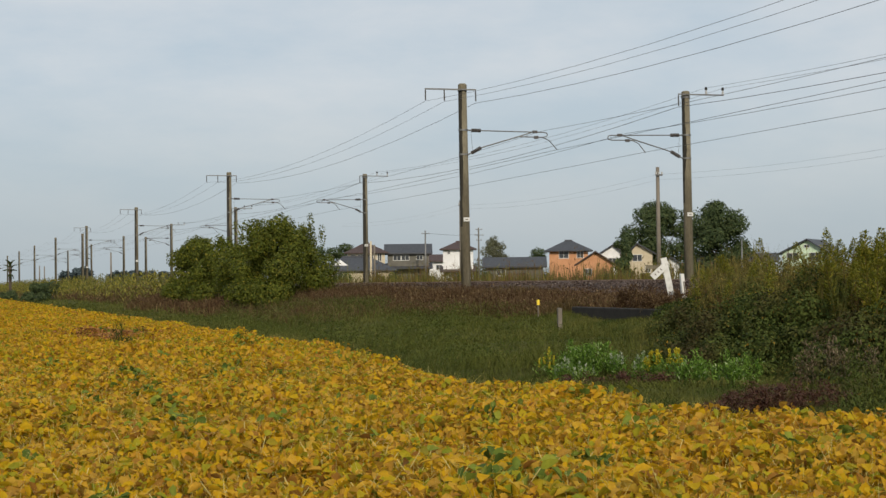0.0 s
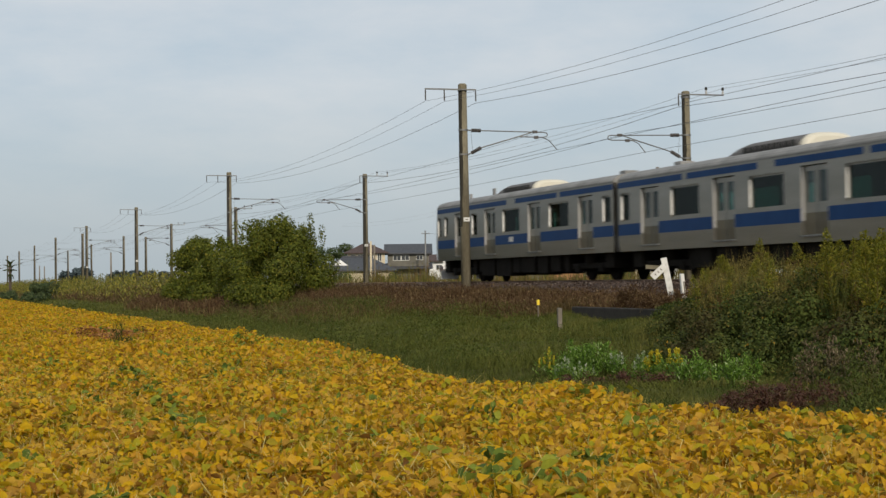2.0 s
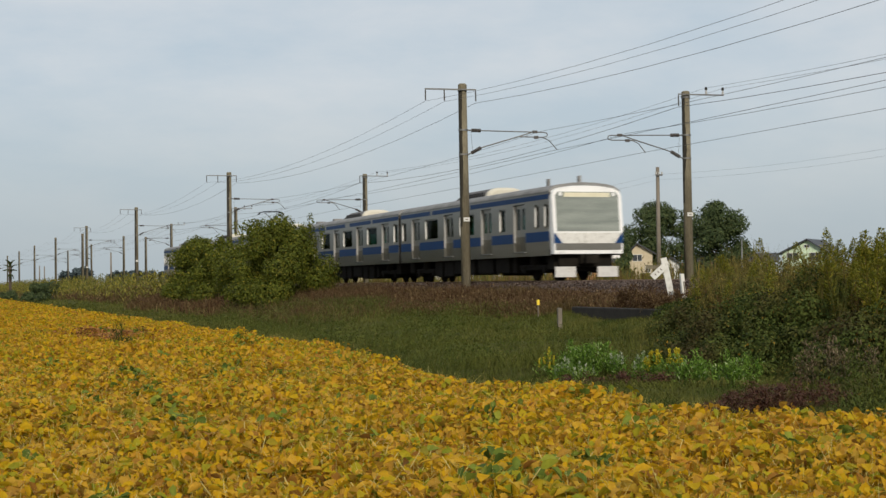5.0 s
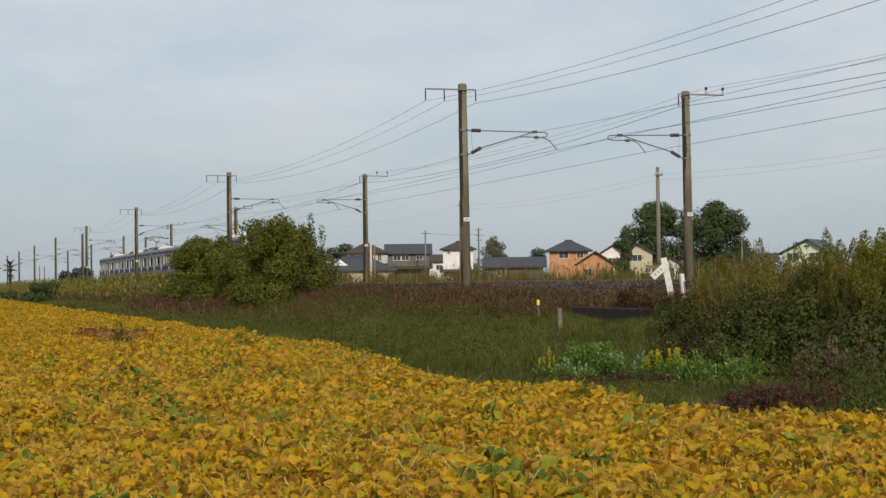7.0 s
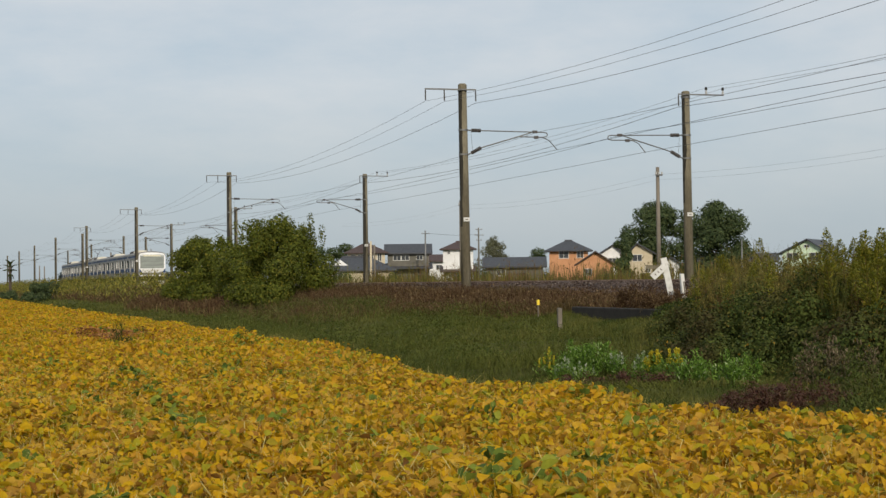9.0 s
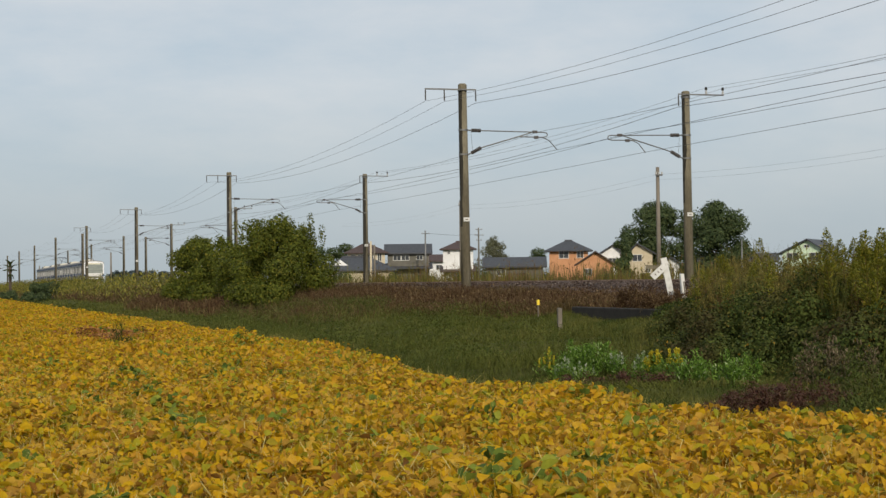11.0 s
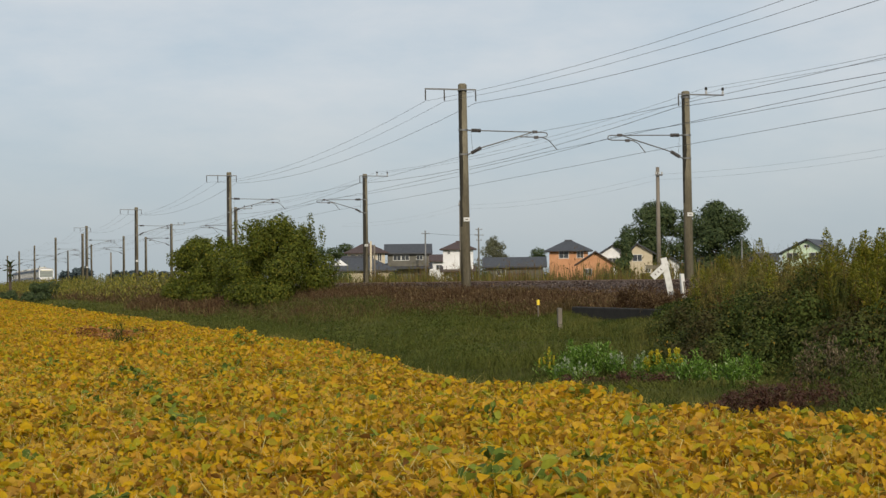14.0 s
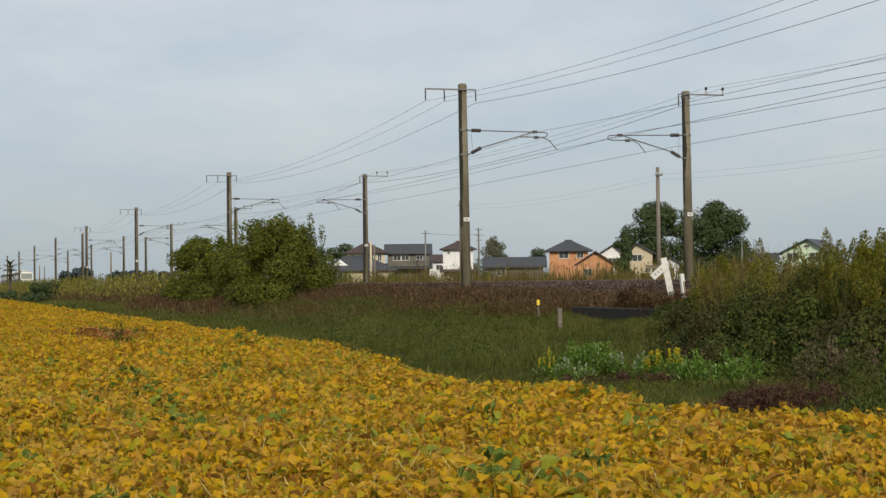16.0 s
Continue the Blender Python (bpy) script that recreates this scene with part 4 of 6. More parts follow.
for k in range(46):
    cy = 8.5 + 38 * rng.uniform() ** 1.6
    cx = rng.uniform(0.4, 7.0) if cy < 30 else rng.uniform(3.2, 7.8)
    m_ = int(rng.integers(16, 46))
    px_, py_ = rng.normal(cx, 0.12, m_), rng.normal(cy, 0.16, m_)
    gp.append(np.stack([px_, py_, canopy_z(px_, py_) + rng.uniform(-0.16, 0.06, m_)], 1))
ob = place("green_bean_leaves", leaf_mesh("green_bean_leaves", np.concatenate(gp), 0.1, 0.075, M["greenbean"], rng, (-1.4, 0.2), 0.2, six=True))
tagged(ob, "patches of bean plants that are still green", "crop", kind="stuff")
# the nearest plants, leaf by leaf
M["beanleaf"] = foliage("single_bean_leaves", BEAN, through_light=0.4)
bn = M["beanleaf"].node_tree
oi = bn.nodes.new("ShaderNodeObjectInfo")
bn.links.new(oi.outputs["Random"], next(q for q in bn.nodes if q.bl_idname == "ShaderNodeValToRGB").inputs["Fac"])
LEAF = [leaf_mesh("leaf", [(0, 0, 0)], 0.1, 0.075, M["beanleaf"], rng, (-0.6, 0.3), 0.2, six=True, heading=np.zeros(1)) for _ in range(6)]
STALK = [bpy.data.meshes.new("stalk") for _ in range(2)]
for k, me in enumerate(STALK):
    bm = tube(bmesh.new(), [(0, 0, 0), (0.02, 0.01 * k, 0.3), (0.03, 0.0, 0.62)], [0.007, 0.006, 0.003], 6)
    for j in range(7):
        aj = j * 2.4 + k
        tube(bm, [(0.02, 0, 0.2 + 0.06 * j), (0.02 + 0.1 * math.cos(aj), 0.1 * math.sin(aj), 0.34 + 0.06 * j)], 0.003, 4)
    bm.to_mesh(me)
    bm.free()
    me.materials.append(M["stem"])
gb = random.Random(9)
for k in range(44):
    bx, by_ = gb.uniform(0.3, 6.4), gb.uniform(8.3, 13.0)
    pl = thing("soybean_plant", "ripening soybean plant with yellow and green leaves", "soybean plant", "nearest soybean plants", m=pose(bx, by_, float(canopy_z(bx, by_)) - 0.66, 0, 0, gb.uniform(0, 360)))
    place("stalk", STALK[k % 2], pl)
    for j in range(7):
        aj = j * 2.4 + k % 2
        place("leaf", LEAF[gb.randrange(6)], pl, m=pose(0.02 + 0.1 * math.cos(aj), 0.1 * math.sin(aj), 0.34 + 0.06 * j, gb.uniform(-25, 25), gb.uniform(-35, 40), math.degrees(aj) + gb.uniform(-40, 40)))
# shaded inner mass of the crop
xs_, ys_ = np.linspace(0, 1, 16), np.concatenate([np.arange(-20, 60, 1.0), np.arange(60, 330, 6.0)])
XX = np.stack([-60 + (field_edge(ys_) - 0.3 + 60) * t ** 0.4 for t in xs_], 1)
YY = np.repeat(ys_[:, None], 16, 1)
ii = np.arange(XX.size).reshape(XX.shape)
ob = place("bean_understorey", raw_mesh("bean_understorey", np.stack([XX, YY, np.full(XX.shape, -1.58)], 2).reshape(-1, 3), np.stack([ii[:-1, :-1], ii[:-1, 1:], ii[1:, 1:], ii[1:, :-1]], 2).reshape(-1, 4), M["soil"]))
tagged(ob, "shaded stalks and fallen leaves under the beans", "crop", kind="stuff")

# ---- grass, weeds and bushes ----
M["grass"] = foliage("olive_verge_grass", [(0.0, (0.05692, 0.06624, 0.01552)), (0.6, (0.0828, 0.09315, 0.0207)), (0.95, (0.1138, 0.119, 0.02794)), (1.0, (0.1863, 0.1552, 0.05175))], patch=(0.1346, 0.1294, 0.03623), patch_scale=0.28, patch_at=(0.5, 0.66), patch2=(0.05175, 0.06831, 0.01656), patch2_scale=0.7, patch2_at=(0.5, 0.62), through_light=0.2, gloss=0.04)
M["mound"] = foliage("dark_green_mound_weeds", [(0.0, (0.03366, 0.04862, 0.01122)), (0.6, (0.06078, 0.08041, 0.01683)), (0.95, (0.09817, 0.1122, 0.02431)), (1.0, (0.159, 0.1403, 0.04208))], patch=(0.0935, 0.1029, 0.02244), patch_scale=0.5, patch_at=(0.5, 0.66), through_light=0.12, gloss=0.04)
M["brown"] = foliage("dry_brown_weeds", [(0.0, (0.04405, 0.02545, 0.01469)), (0.5, (0.0832, 0.04894, 0.02643)), (0.85, (0.1321, 0.08615, 0.04111)), (1.0, (0.2447, 0.1762, 0.0881))], patch=(0.0832, 0.07048, 0.02349), patch_scale=0.25, through_light=0.15, gloss=0.04)
M["bush"] = foliage("bush_leaves", [(0.0, (0.05658, 0.07393, 0.009053)), (0.5, (0.09053, 0.1094, 0.01358)), (0.9, (0.1358, 0.1433, 0.0181)), (1.0, (0.2113, 0.181, 0.02263))], patch=(0.1132, 0.1056, 0.02263), patch_scale=0.5, patch_at=(0.6, 0.8))
# distant trees: leaf colour lifted and blued to stand for haze
M["tree"] = foliage("dark_tree_leaves", [(0.0, (0.0425, 0.0663, 0.0272)), (0.6, (0.068, 0.0952, 0.0357)), (1.0, (0.102, 0.1232, 0.04675))])
M["goldenrod"] = foliage("goldenrod", [(0.0, (0.0864, 0.1037, 0.01469)), (0.5, (0.1728, 0.1814, 0.02203)), (0.85, (0.2678, 0.2419, 0.02938)), (1.0, (0.3629, 0.2938, 0.03672))], patch=(0.1469, 0.1123, 0.02938), patch_scale=0.4)
M["bark"] = surface("grey_brown_bark", [(0.3, (0.05, 0.04, 0.03)), (0.7, (0.13, 0.1, 0.075))], 3, 0.9, 0, 0.5, stretch=(1, 1, 0.3))
rng = np.random.default_rng(21)


def scatter(n, x0, x1, y0, y1):
    x, y = rng.uniform(x0, x1, n), rng.uniform(y0, y1, n)
    return np.stack([x, y, ground_z(x, y) - 0.03], 1)


def rough_height(P, base, amp, fx=0.8):
    return base + amp * np.sin(P[:, 0] * fx * 1.3 + 1.1 * np.sin(P[:, 1] * 0.5)) * np.sin(P[:, 1] * fx + 0.6 * P[:, 0])


def crown_points(n, lobes):
    """Points in the outer shells of a set of lobes (x, y, z, rx, ry, rz)."""
    w = np.array([l[3] * l[4] * l[5] for l in lobes]) ** 0.67
    pick = rng.choice(len(lobes), n, p=w / w.sum())
    lo = np.array(lobes)[pick]
    d = rng.normal(size=(n, 3))
    d /= np.linalg.norm(d, axis=1)[:, None]
    r = 1 - 0.5 * rng.beta(1, 2.4, n)
    lump = 1 + 0.16 * np.sin(d[:, 0] * 6 + lo[:, 0] * 3) * np.sin(d[:, 1] * 7 + lo[:, 1]) + 0.10 * np.sin(d[:, 2] * 11 + lo[:, 2] * 5)
    return lo[:, :3] + d * (r * lump)[:, None] * lo[:, 3:], d


def clear_of(P, tall=True):
    """Only points beyond the field's edge and, for tall growth, not before the culvert wall."""
    inside = P[:, 0] < field_edge(P[:, 1]) + 0.1
    culvert = (P[:, 0] > 16.6) & (P[:, 0] < 18.25) & (P[:, 1] > 34) & (P[:, 1] < 42.5)
    return P[~(inside | (culvert & tall))]


def mounds(P):
    """Soft hummocks of growth, from 0 to 1."""
    x, y = P[:, 0], P[:, 1]
    a = np.sin(x * 1.15 + 0.8 * np.sin(y * 0.33)) * np.sin(y * 0.52 + 0.9 * np.sin(x * 0.8))
    b = np.sin(x * 2.6 - y * 0.7 + 1.2) * np.sin(y * 1.25 + x * 0.6)
    return np.clip(0.5 + 0.42 * a + 0.26 * b, 0, 1)


P = clear_of(np.concatenate([scatter(36000, 6.8, 18.2, 14, 45), scatter(16000, 6.8, 13.5, 15, 30), scatter(8000, 15.6, 18.0, 33, 43), scatter(16000, 8.2, 18.2, 45, 75), scatter(9000, 8.2, 18.2, 75, 140), scatter(8000, 8.2, 17, 140, 420)]), False)
mh = mounds(P)
mh = np.where((P[:, 0] > 15.8) & (P[:, 0] < 18.25) & (P[:, 1] > 33) & (P[:, 1] < 43), 0.0, mh)
mh = np.where((P[:, 1] < 28.5) & (P[:, 0] > 9.3), 0.25 * mh, mh)
P[:, 2] += 0.42 * mh * rng.uniform(0.0, 1.0, len(P))
ob = place("verge_grass", blade_mesh("verge_grass", P, 0.13 + 0.10 * mh, np.where(P[:, 1] < 75, 0.014, np.where(P[:, 1] < 140, 0.03, 0.09)), M["grass"], rng, 1.3))
tagged(ob, "dark green uncut grass on the railway verge", "grass", kind="stuff")
P = clear_of(np.concatenate([scatter(40000, 6.8, 19.0, 14, 62), scatter(14000, 8.2, 19.0, 62, 140)]))
P[:, 2] += 0.06 + np.where((P[:, 1] < 28.5) & (P[:, 0] > 9.3), 0.1, 0.36) * mounds(P) * rng.uniform(0.2, 1.0, len(P))
ob = place("verge_plants", leaf_mesh("verge_plants", P, np.where(P[:, 1] < 62, 0.07, 0.15), np.where(P[:, 1] < 62, 0.022, 0.06), M["grass"], rng, (-0.5, 1.2), 0.15))
tagged(ob, "low dark green plants in uneven mounds on the verge", "weeds", kind="stuff")
lob = []
while len(lob) < 150:
    xx, yy = rng.uniform(8.6, 17.6), rng.uniform(17, 78)
    if xx < field_edge(yy) + 1.2 + 0.03 * yy or (xx > 15.2 and 32 < yy < 43.5) or xx / yy > 0.50 or yy < 30.5 and xx > 9.3:
        continue
    r = rng.uniform(0.5, 1.15)
    lob.append((xx, yy, float(ground_z(xx, yy)) + 0.08, r, r * rng.uniform(1.1, 2.0), rng.uniform(0.4, 0.75)))
pts, away = crown_points(85000, lob)
ob = place("verge_mounds", leaf_mesh("verge_mounds", pts, 0.075, 0.022, M["mound"], rng, (-0.5, 1.0), 0.15, outward=away))
tagged(ob, "rounded mounds of dark green weeds on the verge", "weeds", kind="stuff")
P = clear_of(np.concatenate([scatter(20000, 17.6, 21.9, 33, 52), scatter(26000, 17.2, 22.2, 52, 78), scatter(8000, 13.6, 17.5, 56, 112), scatter(16000, 15.0, 22.3, 75, 190), scatter(5000, 12, 22, 190, 420)]))
tall = np.interp(P[:, 1], [33, 42, 50, 58, 70, 420], [0.75, 0.8, 0.95, 1.25, 1.5, 1.9]) * np.interp(P[:, 0], [13.6, 19.5, 21.2, 22.3], [1.0, 1.0, 0.75, 0.4])
ob = place("dry_weeds", blade_mesh("dry_weeds", P, tall * rough_height(P, 0.42, 0.13), np.where(P[:, 1] < 78, 0.018, 0.04), M["brown"], rng, 1.1))
tagged(ob, "brown withered weeds along the foot of the ballast", "weeds", kind="stuff")
P = clear_of(np.concatenate([scatter(16000, 17.8, 21.6, 34, 78), scatter(6000, 14.5, 21.6, 78, 150)]))
P[:, 2] += np.interp(P[:, 1], [34, 45, 70], [0.3, 0.36, 0.6]) * rng.beta(2, 1.6, len(P)) * 1.2
ob = place("dry_weed_heads", leaf_mesh("dry_weed_heads", P, np.where(P[:, 1] < 78, 0.12, 0.18), np.where(P[:, 1] < 78, 0.035, 0.06), M["brown"], rng, (-0.6, 1.3), 0.15))
tagged(ob, "withered brown leaves and seed heads in the weeds", "weeds", kind="stuff")


def tree(name, label, category, x, y, trunk_h, lobes, n, leaf, material, trunk_r=0.18, limbs=7, group=""):
    """Tapered trunk, limbs that reach into the lobes of the crown, and many small leaves."""
    z0 = float(ground_z(x, y)) - 0.05
    t = thing(name, label, category, group, m=pose(x, y, z0))
    bm = bmesh.new()
    tube(bm, [(0, 0, 0), (0.05, 0, trunk_h * 0.5), (0.0, 0.05, trunk_h)], [trunk_r, trunk_r * 0.75, trunk_r * 0.5], 8)
    part("trunk", bm, M["bark"], t, smooth=True)
    bm = bmesh.new()
    for k in range(min(limbs, len(lobes))):
        l = lobes[k]
        mid = (l[0] * 0.4, l[1] * 0.4, trunk_h * 0.6 + (l[2] - trunk_h * 0.6) * 0.5)
        tube(bm, [(0, 0, trunk_h * 0.45), mid, (l[0], l[1], l[2] + l[5] * 0.3)], [trunk_r * 0.5, trunk_r * 0.3, trunk_r * 0.1], 6)
    part("branchwork", bm, M["bark"], t, smooth=True)
    pts, away = crown_points(n, lobes)
    up = pts[:, 2] > 0.05
    place("crown", leaf_mesh("crown", pts[up], leaf, leaf * 0.6, material, rng, (-0.9, 0.9), 0.15, outward=away[up]), t)
    return t


def sprigs(n, rx, ry, z, seed):
    """Thin upright shoots that stand out of a crown's top."""
    g = np.random.default_rng(seed)
    return [(g.uniform(-rx, rx), g.uniform(-ry, ry), z + g.uniform(-0.9, 0.25), g.uniform(0.12, 0.3), g.uniform(0.12, 0.3), g.uniform(0.35, 0.75)) for _ in range(n)]


def lobes_in(n, rx, ry, z0, z1, r, seed, taper=0.5):
    """Lobes filling a rounded mass rx by ry from z0 to z1."""
    g = np.random.default_rng(seed)
    res = []
    for k in range(n):
        h = g.uniform(0, 1)
        s = math.sqrt(max(0.05, 1 - (2 * h - 1) ** 2)) if taper > 0.9 else math.sqrt(max(0.04, 1 - (h * 1.0) ** 2))
        a = g.uniform(0, 6.283)
        q = math.sqrt(g.uniform(0.05, 1)) * s
        k2 = g.uniform(0.7, 1.25) * r
        res.append((q * math.cos(a) * (rx - r * 0.6), q * math.sin(a) * (ry - r * 0.6), z0 + k2 * 0.7 + h * (z1 - z0 - 1.5 * k2), k2, k2, k2 * 0.85))
    return res


tree("bush", "large rounded green bush beside the line with ragged top", "bush", 17.5, 78.5, 2.4, lobes_in(46, 3.0, 5.2, 0.0, 4.4, 0.72, 5) + [(-1.3, k * 1.3 - 4.0, 0.6, 0.8, 1.0, 0.9) for k in range(7)] + [(-0.6, 1.3, 3.8, 0.8, 1.0, 0.8), (0.0, -0.2, 4.1, 0.6, 0.8, 0.7)] + [(q[0], q[1] + 0.6, q[2], q[3] * 0.7, q[4] * 0.7, q[5]) for q in sprigs(54, 1.9, 2.6, 3.9, 3)], 46000, 0.135, M["bush"], limbs=3)
tree("bush", "spreading green and yellowing bush beside the line", "bush", 17.3, 100.5, 2.0, lobes_in(40, 2.3, 8.5, 0.0, 4.3, 0.75, 8) + [(-1.0, k * 1.5 - 6.5, 0.6, 0.8, 1.1, 0.9) for k in range(10)] + sprigs(50, 1.5, 6.5, 3.6, 4), 32000, 0.165, M["bush"], limbs=3)
tree("bush", "dark low bush filling the hollow between two larger ones", "bush", 17.5, 89, 1.5, lobes_in(22, 2.0, 4.6, 0.0, 3.7, 0.9, 18) + sprigs(14, 1.2, 3.4, 3.0, 6), 18000, 0.14, M["bush"], limbs=3)

# the thicket beside the crossing: brambles in front, tall weeds behind
M["bramble"] = foliage("bramble_leaves", [(0.0, (0.02822, 0.04032, 0.01129)), (0.5, (0.04838, 0.06854, 0.01613)), (0.9, (0.08064, 0.1008, 0.02419)), (0.985, (0.121, 0.1048, 0.02419)), (1.0, (0.3226, 0.1774, 0.02419))], patch=(0.0887, 0.1048, 0.02419), patch_scale=0.8, patch_at=(0.52, 0.7), patch2=(0.06048, 0.04435, 0.02016), patch2_scale=0.6, patch2_at=(0.54, 0.68), through_light=0.2, gloss=0.04)
M["umber"] = foliage("olive_brown_thicket_weeds", [(0.0, (0.0649, 0.0472, 0.02124)), (0.4, (0.1239, 0.1003, 0.03068)), (0.8, (0.177, 0.1475, 0.04012)), (1.0, (0.3068, 0.2242, 0.059))], patch=(0.1003, 0.118, 0.03068), patch_scale=0.8, patch_at=(0.48, 0.64), patch2=(0.118, 0.0649, 0.03068), patch2_scale=0.7, patch2_at=(0.52, 0.66), through_light=0.25, gloss=0.04)
g = np.random.default_rng(4)


def thicket_top(x, y):
    """Height of the tangle over the ground; nothing past its end by the barrier."""
    h = np.interp(x, [13.2, 14.5, 16.0, 17.2, 20.0], [0.35, 0.75, 1.05, 1.25, 1.3])
    return h * np.clip((x / y - 0.492) / 0.055, 0, 1) ** 0.7 * (1 + 0.14 * np.sin(y * 1.1 + x) + 0.1 * np.sin(y * 2.3 - x * 1.7))


lob = []
while len(lob) < 260:
    yy, xx = g.uniform(17, 37.5), g.uniform(13.4, 18.4)
    if not 0.497 < xx / yy < 0.86:
        continue
    r = g.uniform(0.22, 0.5)
    zg, h = float(ground_z(xx, yy)), float(thicket_top(xx, yy)) * (1.0 if xx < 16.8 else 0.72)
    lob.append((xx, yy, zg + max(0.15, h - 0.8 * r) * (1.0 if len(lob) % 3 else g.uniform(0.2, 0.9)), r, r * 1.2, r * 0.8))
pts, away = crown_points(100000, lob)
ob = place("thicket", leaf_mesh("thicket", pts, 0.068, 0.046, M["bramble"], rng, (-0.9, 0.7), 0.15, outward=away))
tagged(ob, "tangled dark green bramble thicket beside the line", "shrubs", kind="stuff")
n = 60000
x, y = g.uniform(16.3, 20.3, n), g.uniform(17, 38.5, n)
keep = (x / y > 0.528) & (x / y < 0.86)
x, y = x[keep], y[keep]
P = np.stack([x, y, ground_z(x, y) + thicket_top(x, y) * g.beta(2.2, 1.3, len(x)) * 0.92], 1)
ob = place("thicket_weeds", leaf_mesh("thicket_weeds", P, 0.085, 0.024, M["umber"], g, (-0.8, 1.3), 0.15))
tagged(ob, "tall olive-brown weeds standing in the thicket", "weeds", kind="stuff")
P = np.stack([x, y, ground_z(x, y) + 0.2], 1)[::8]
ob = place("thicket_stalks", blade_mesh("thicket_stalks", P, thicket_top(P[:, 0], P[:, 1]) * 0.85, 0.012, M["umber"], g, 0.3))
tagged(ob, "brown stalks of tall weeds in the thicket", "weeds", kind="stuff")


def goldenrod_mesh(name, h, seed, spread=0.1):
    """A pointed plume of fine florets over a leafy stem h high."""
    g = np.random.default_rng(seed)
    n, m_ = 420, 200
    t = g.beta(1.0, 1.5, n)
    arms = g.integers(0, 9, n)
    a = arms * 2.4 + g.normal(0, 0.35, n)
    r = spread * (1 - t) ** 0.8 * np.sqrt(g.uniform(0.05, 1, n))
    top = np.stack([r * np.cos(a), r * np.sin(a), h * (0.70 + 0.30 * t)], 1)
    b = g.uniform(0, 6.283, m_)
    q = g.uniform(0.0, 0.08, m_)
    low = np.stack([q * np.cos(b), q * np.sin(b), h * g.uniform(0.12, 0.66, m_)], 1)
    return leaf_mesh(name, np.concatenate([top, low]), np.concatenate([np.full(n, 0.055), np.full(m_, 0.11)]), np.concatenate([np.full(n, 0.022), np.full(m_, 0.022)]), M["goldenrod"], g, (0.1, 1.1), 0.1, heading=np.concatenate([a, b]))


GOLD = [(goldenrod_mesh("spire", h, s, w), h) for h, s, w in ((1.5, 1, 0.13), (1.7, 2, 0.16), (1.3, 3, 0.13), (1.55, 4, 0.18))]
STEM = mesh_of(tube(bmesh.new(), [(0, 0, -0.6), (0, 0, 0.7), (0.01, 0, 1.2)], [0.008, 0.007, 0.004], 5), M["umber"], "goldenrod_plant")


def goldenrod(x, y, z, s=1.0, k=0):
    ob = place("goldenrod_plant", STEM, m=pose(x, y, z, g.uniform(-8, 8), g.uniform(-8, 8), g.uniform(0, 360)))
    ob.scale = (s, s, s)
    tagged(ob, "tall yellow-green goldenrod plume in the thicket", "goldenrod", "goldenrod by the track")
    tagged(place("spire", GOLD[k % 4][0], ob), kind="stuff")


for k in range(150):
    yy = g.uniform(17, 37)
    xx = g.uniform(16.6, 20.0)
    if not 0.530 < xx / yy < 0.84:
        continue
    k_ = g.uniform(0.75, 1.05)
    crest = float(ground_z(xx, yy) + thicket_top(xx, yy))
    goldenrod(xx, yy, crest + g.uniform(-0.05, 0.34) - 1.5 * k_, k_, k)
for k in range(15):
    q = g.uniform(0.667, 0.70)
    yy = g.uniform(23.5, 26.5)
    goldenrod(q * yy, yy, yy * g.uniform(0.016, 0.046) - 1.75, g.uniform(1.0, 1.2), k)
for q, top_ in ((0.6414, 0.0315), (0.643, 0.024), (0.6547, 0.040), (0.6555, 0.03), (0.662, 0.033)):
    goldenrod(q * 26, 26, top_ * 26 - 1.65, 1.05, int(q * 1000))

# belt of weeds beyond the tracks
M["beltweed"] = foliage("tall_olive_weeds", [(0.0, (0.05313, 0.05844, 0.017)), (0.5, (0.1169, 0.1222, 0.02337)), (0.85, (0.2019, 0.1913, 0.03188)), (1.0, (0.3506, 0.2975, 0.05313))], patch=(0.1381, 0.085, 0.03719), patch_scale=0.16, patch_at=(0.46, 0.58))
n = 30000
x, y = rng.uniform(33, 44, n), rng.uniform(45, 230, n)
clump = np.clip(0.55 + 0.5 * np.sin(y * 0.9 + 1.5 * np.sin(x * 0.7)) * np.sin(x * 1.3 + y * 0.23) + 0.25 * np.sin(y * 2.3 + x), 0.2, 1)
base = ground_z(x, y)
ob = place("goldenrod_belt", leaf_mesh("goldenrod_belt", np.stack([x, y, base + rng.beta(1.6, 1.1, n) * 2.6 * clump], 1), 0.22, 0.06, M["beltweed"], rng, (0.3, 1.4), 0.1))
tagged(ob, "belt of tall olive and brown weeds beyond the tracks", "weeds", kind="stuff")
ob = place("belt_stalks", blade_mesh("belt_stalks", np.stack([x, y, base - 0.05], 1)[::2], (2.3 * clump)[::2], 0.05, M["beltweed"], rng, 0.12))
tagged(ob, "upright stalks of weeds beyond the tracks", "weeds", kind="stuff")
n = 9000
x, y = rng.uniform(32.6, 38, n), rng.uniform(56, 120, n)
ob = place("brown_reeds", blade_mesh("brown_reeds", np.stack([x, y, ground_z(x, y) - 0.05], 1), 1.55 + 0.3 * np.sin(y * 0.6 + x), 0.035, M["umber"], rng, 0.18))
tagged(ob, "stand of brown reeds beyond the tracks", "weeds", kind="stuff")
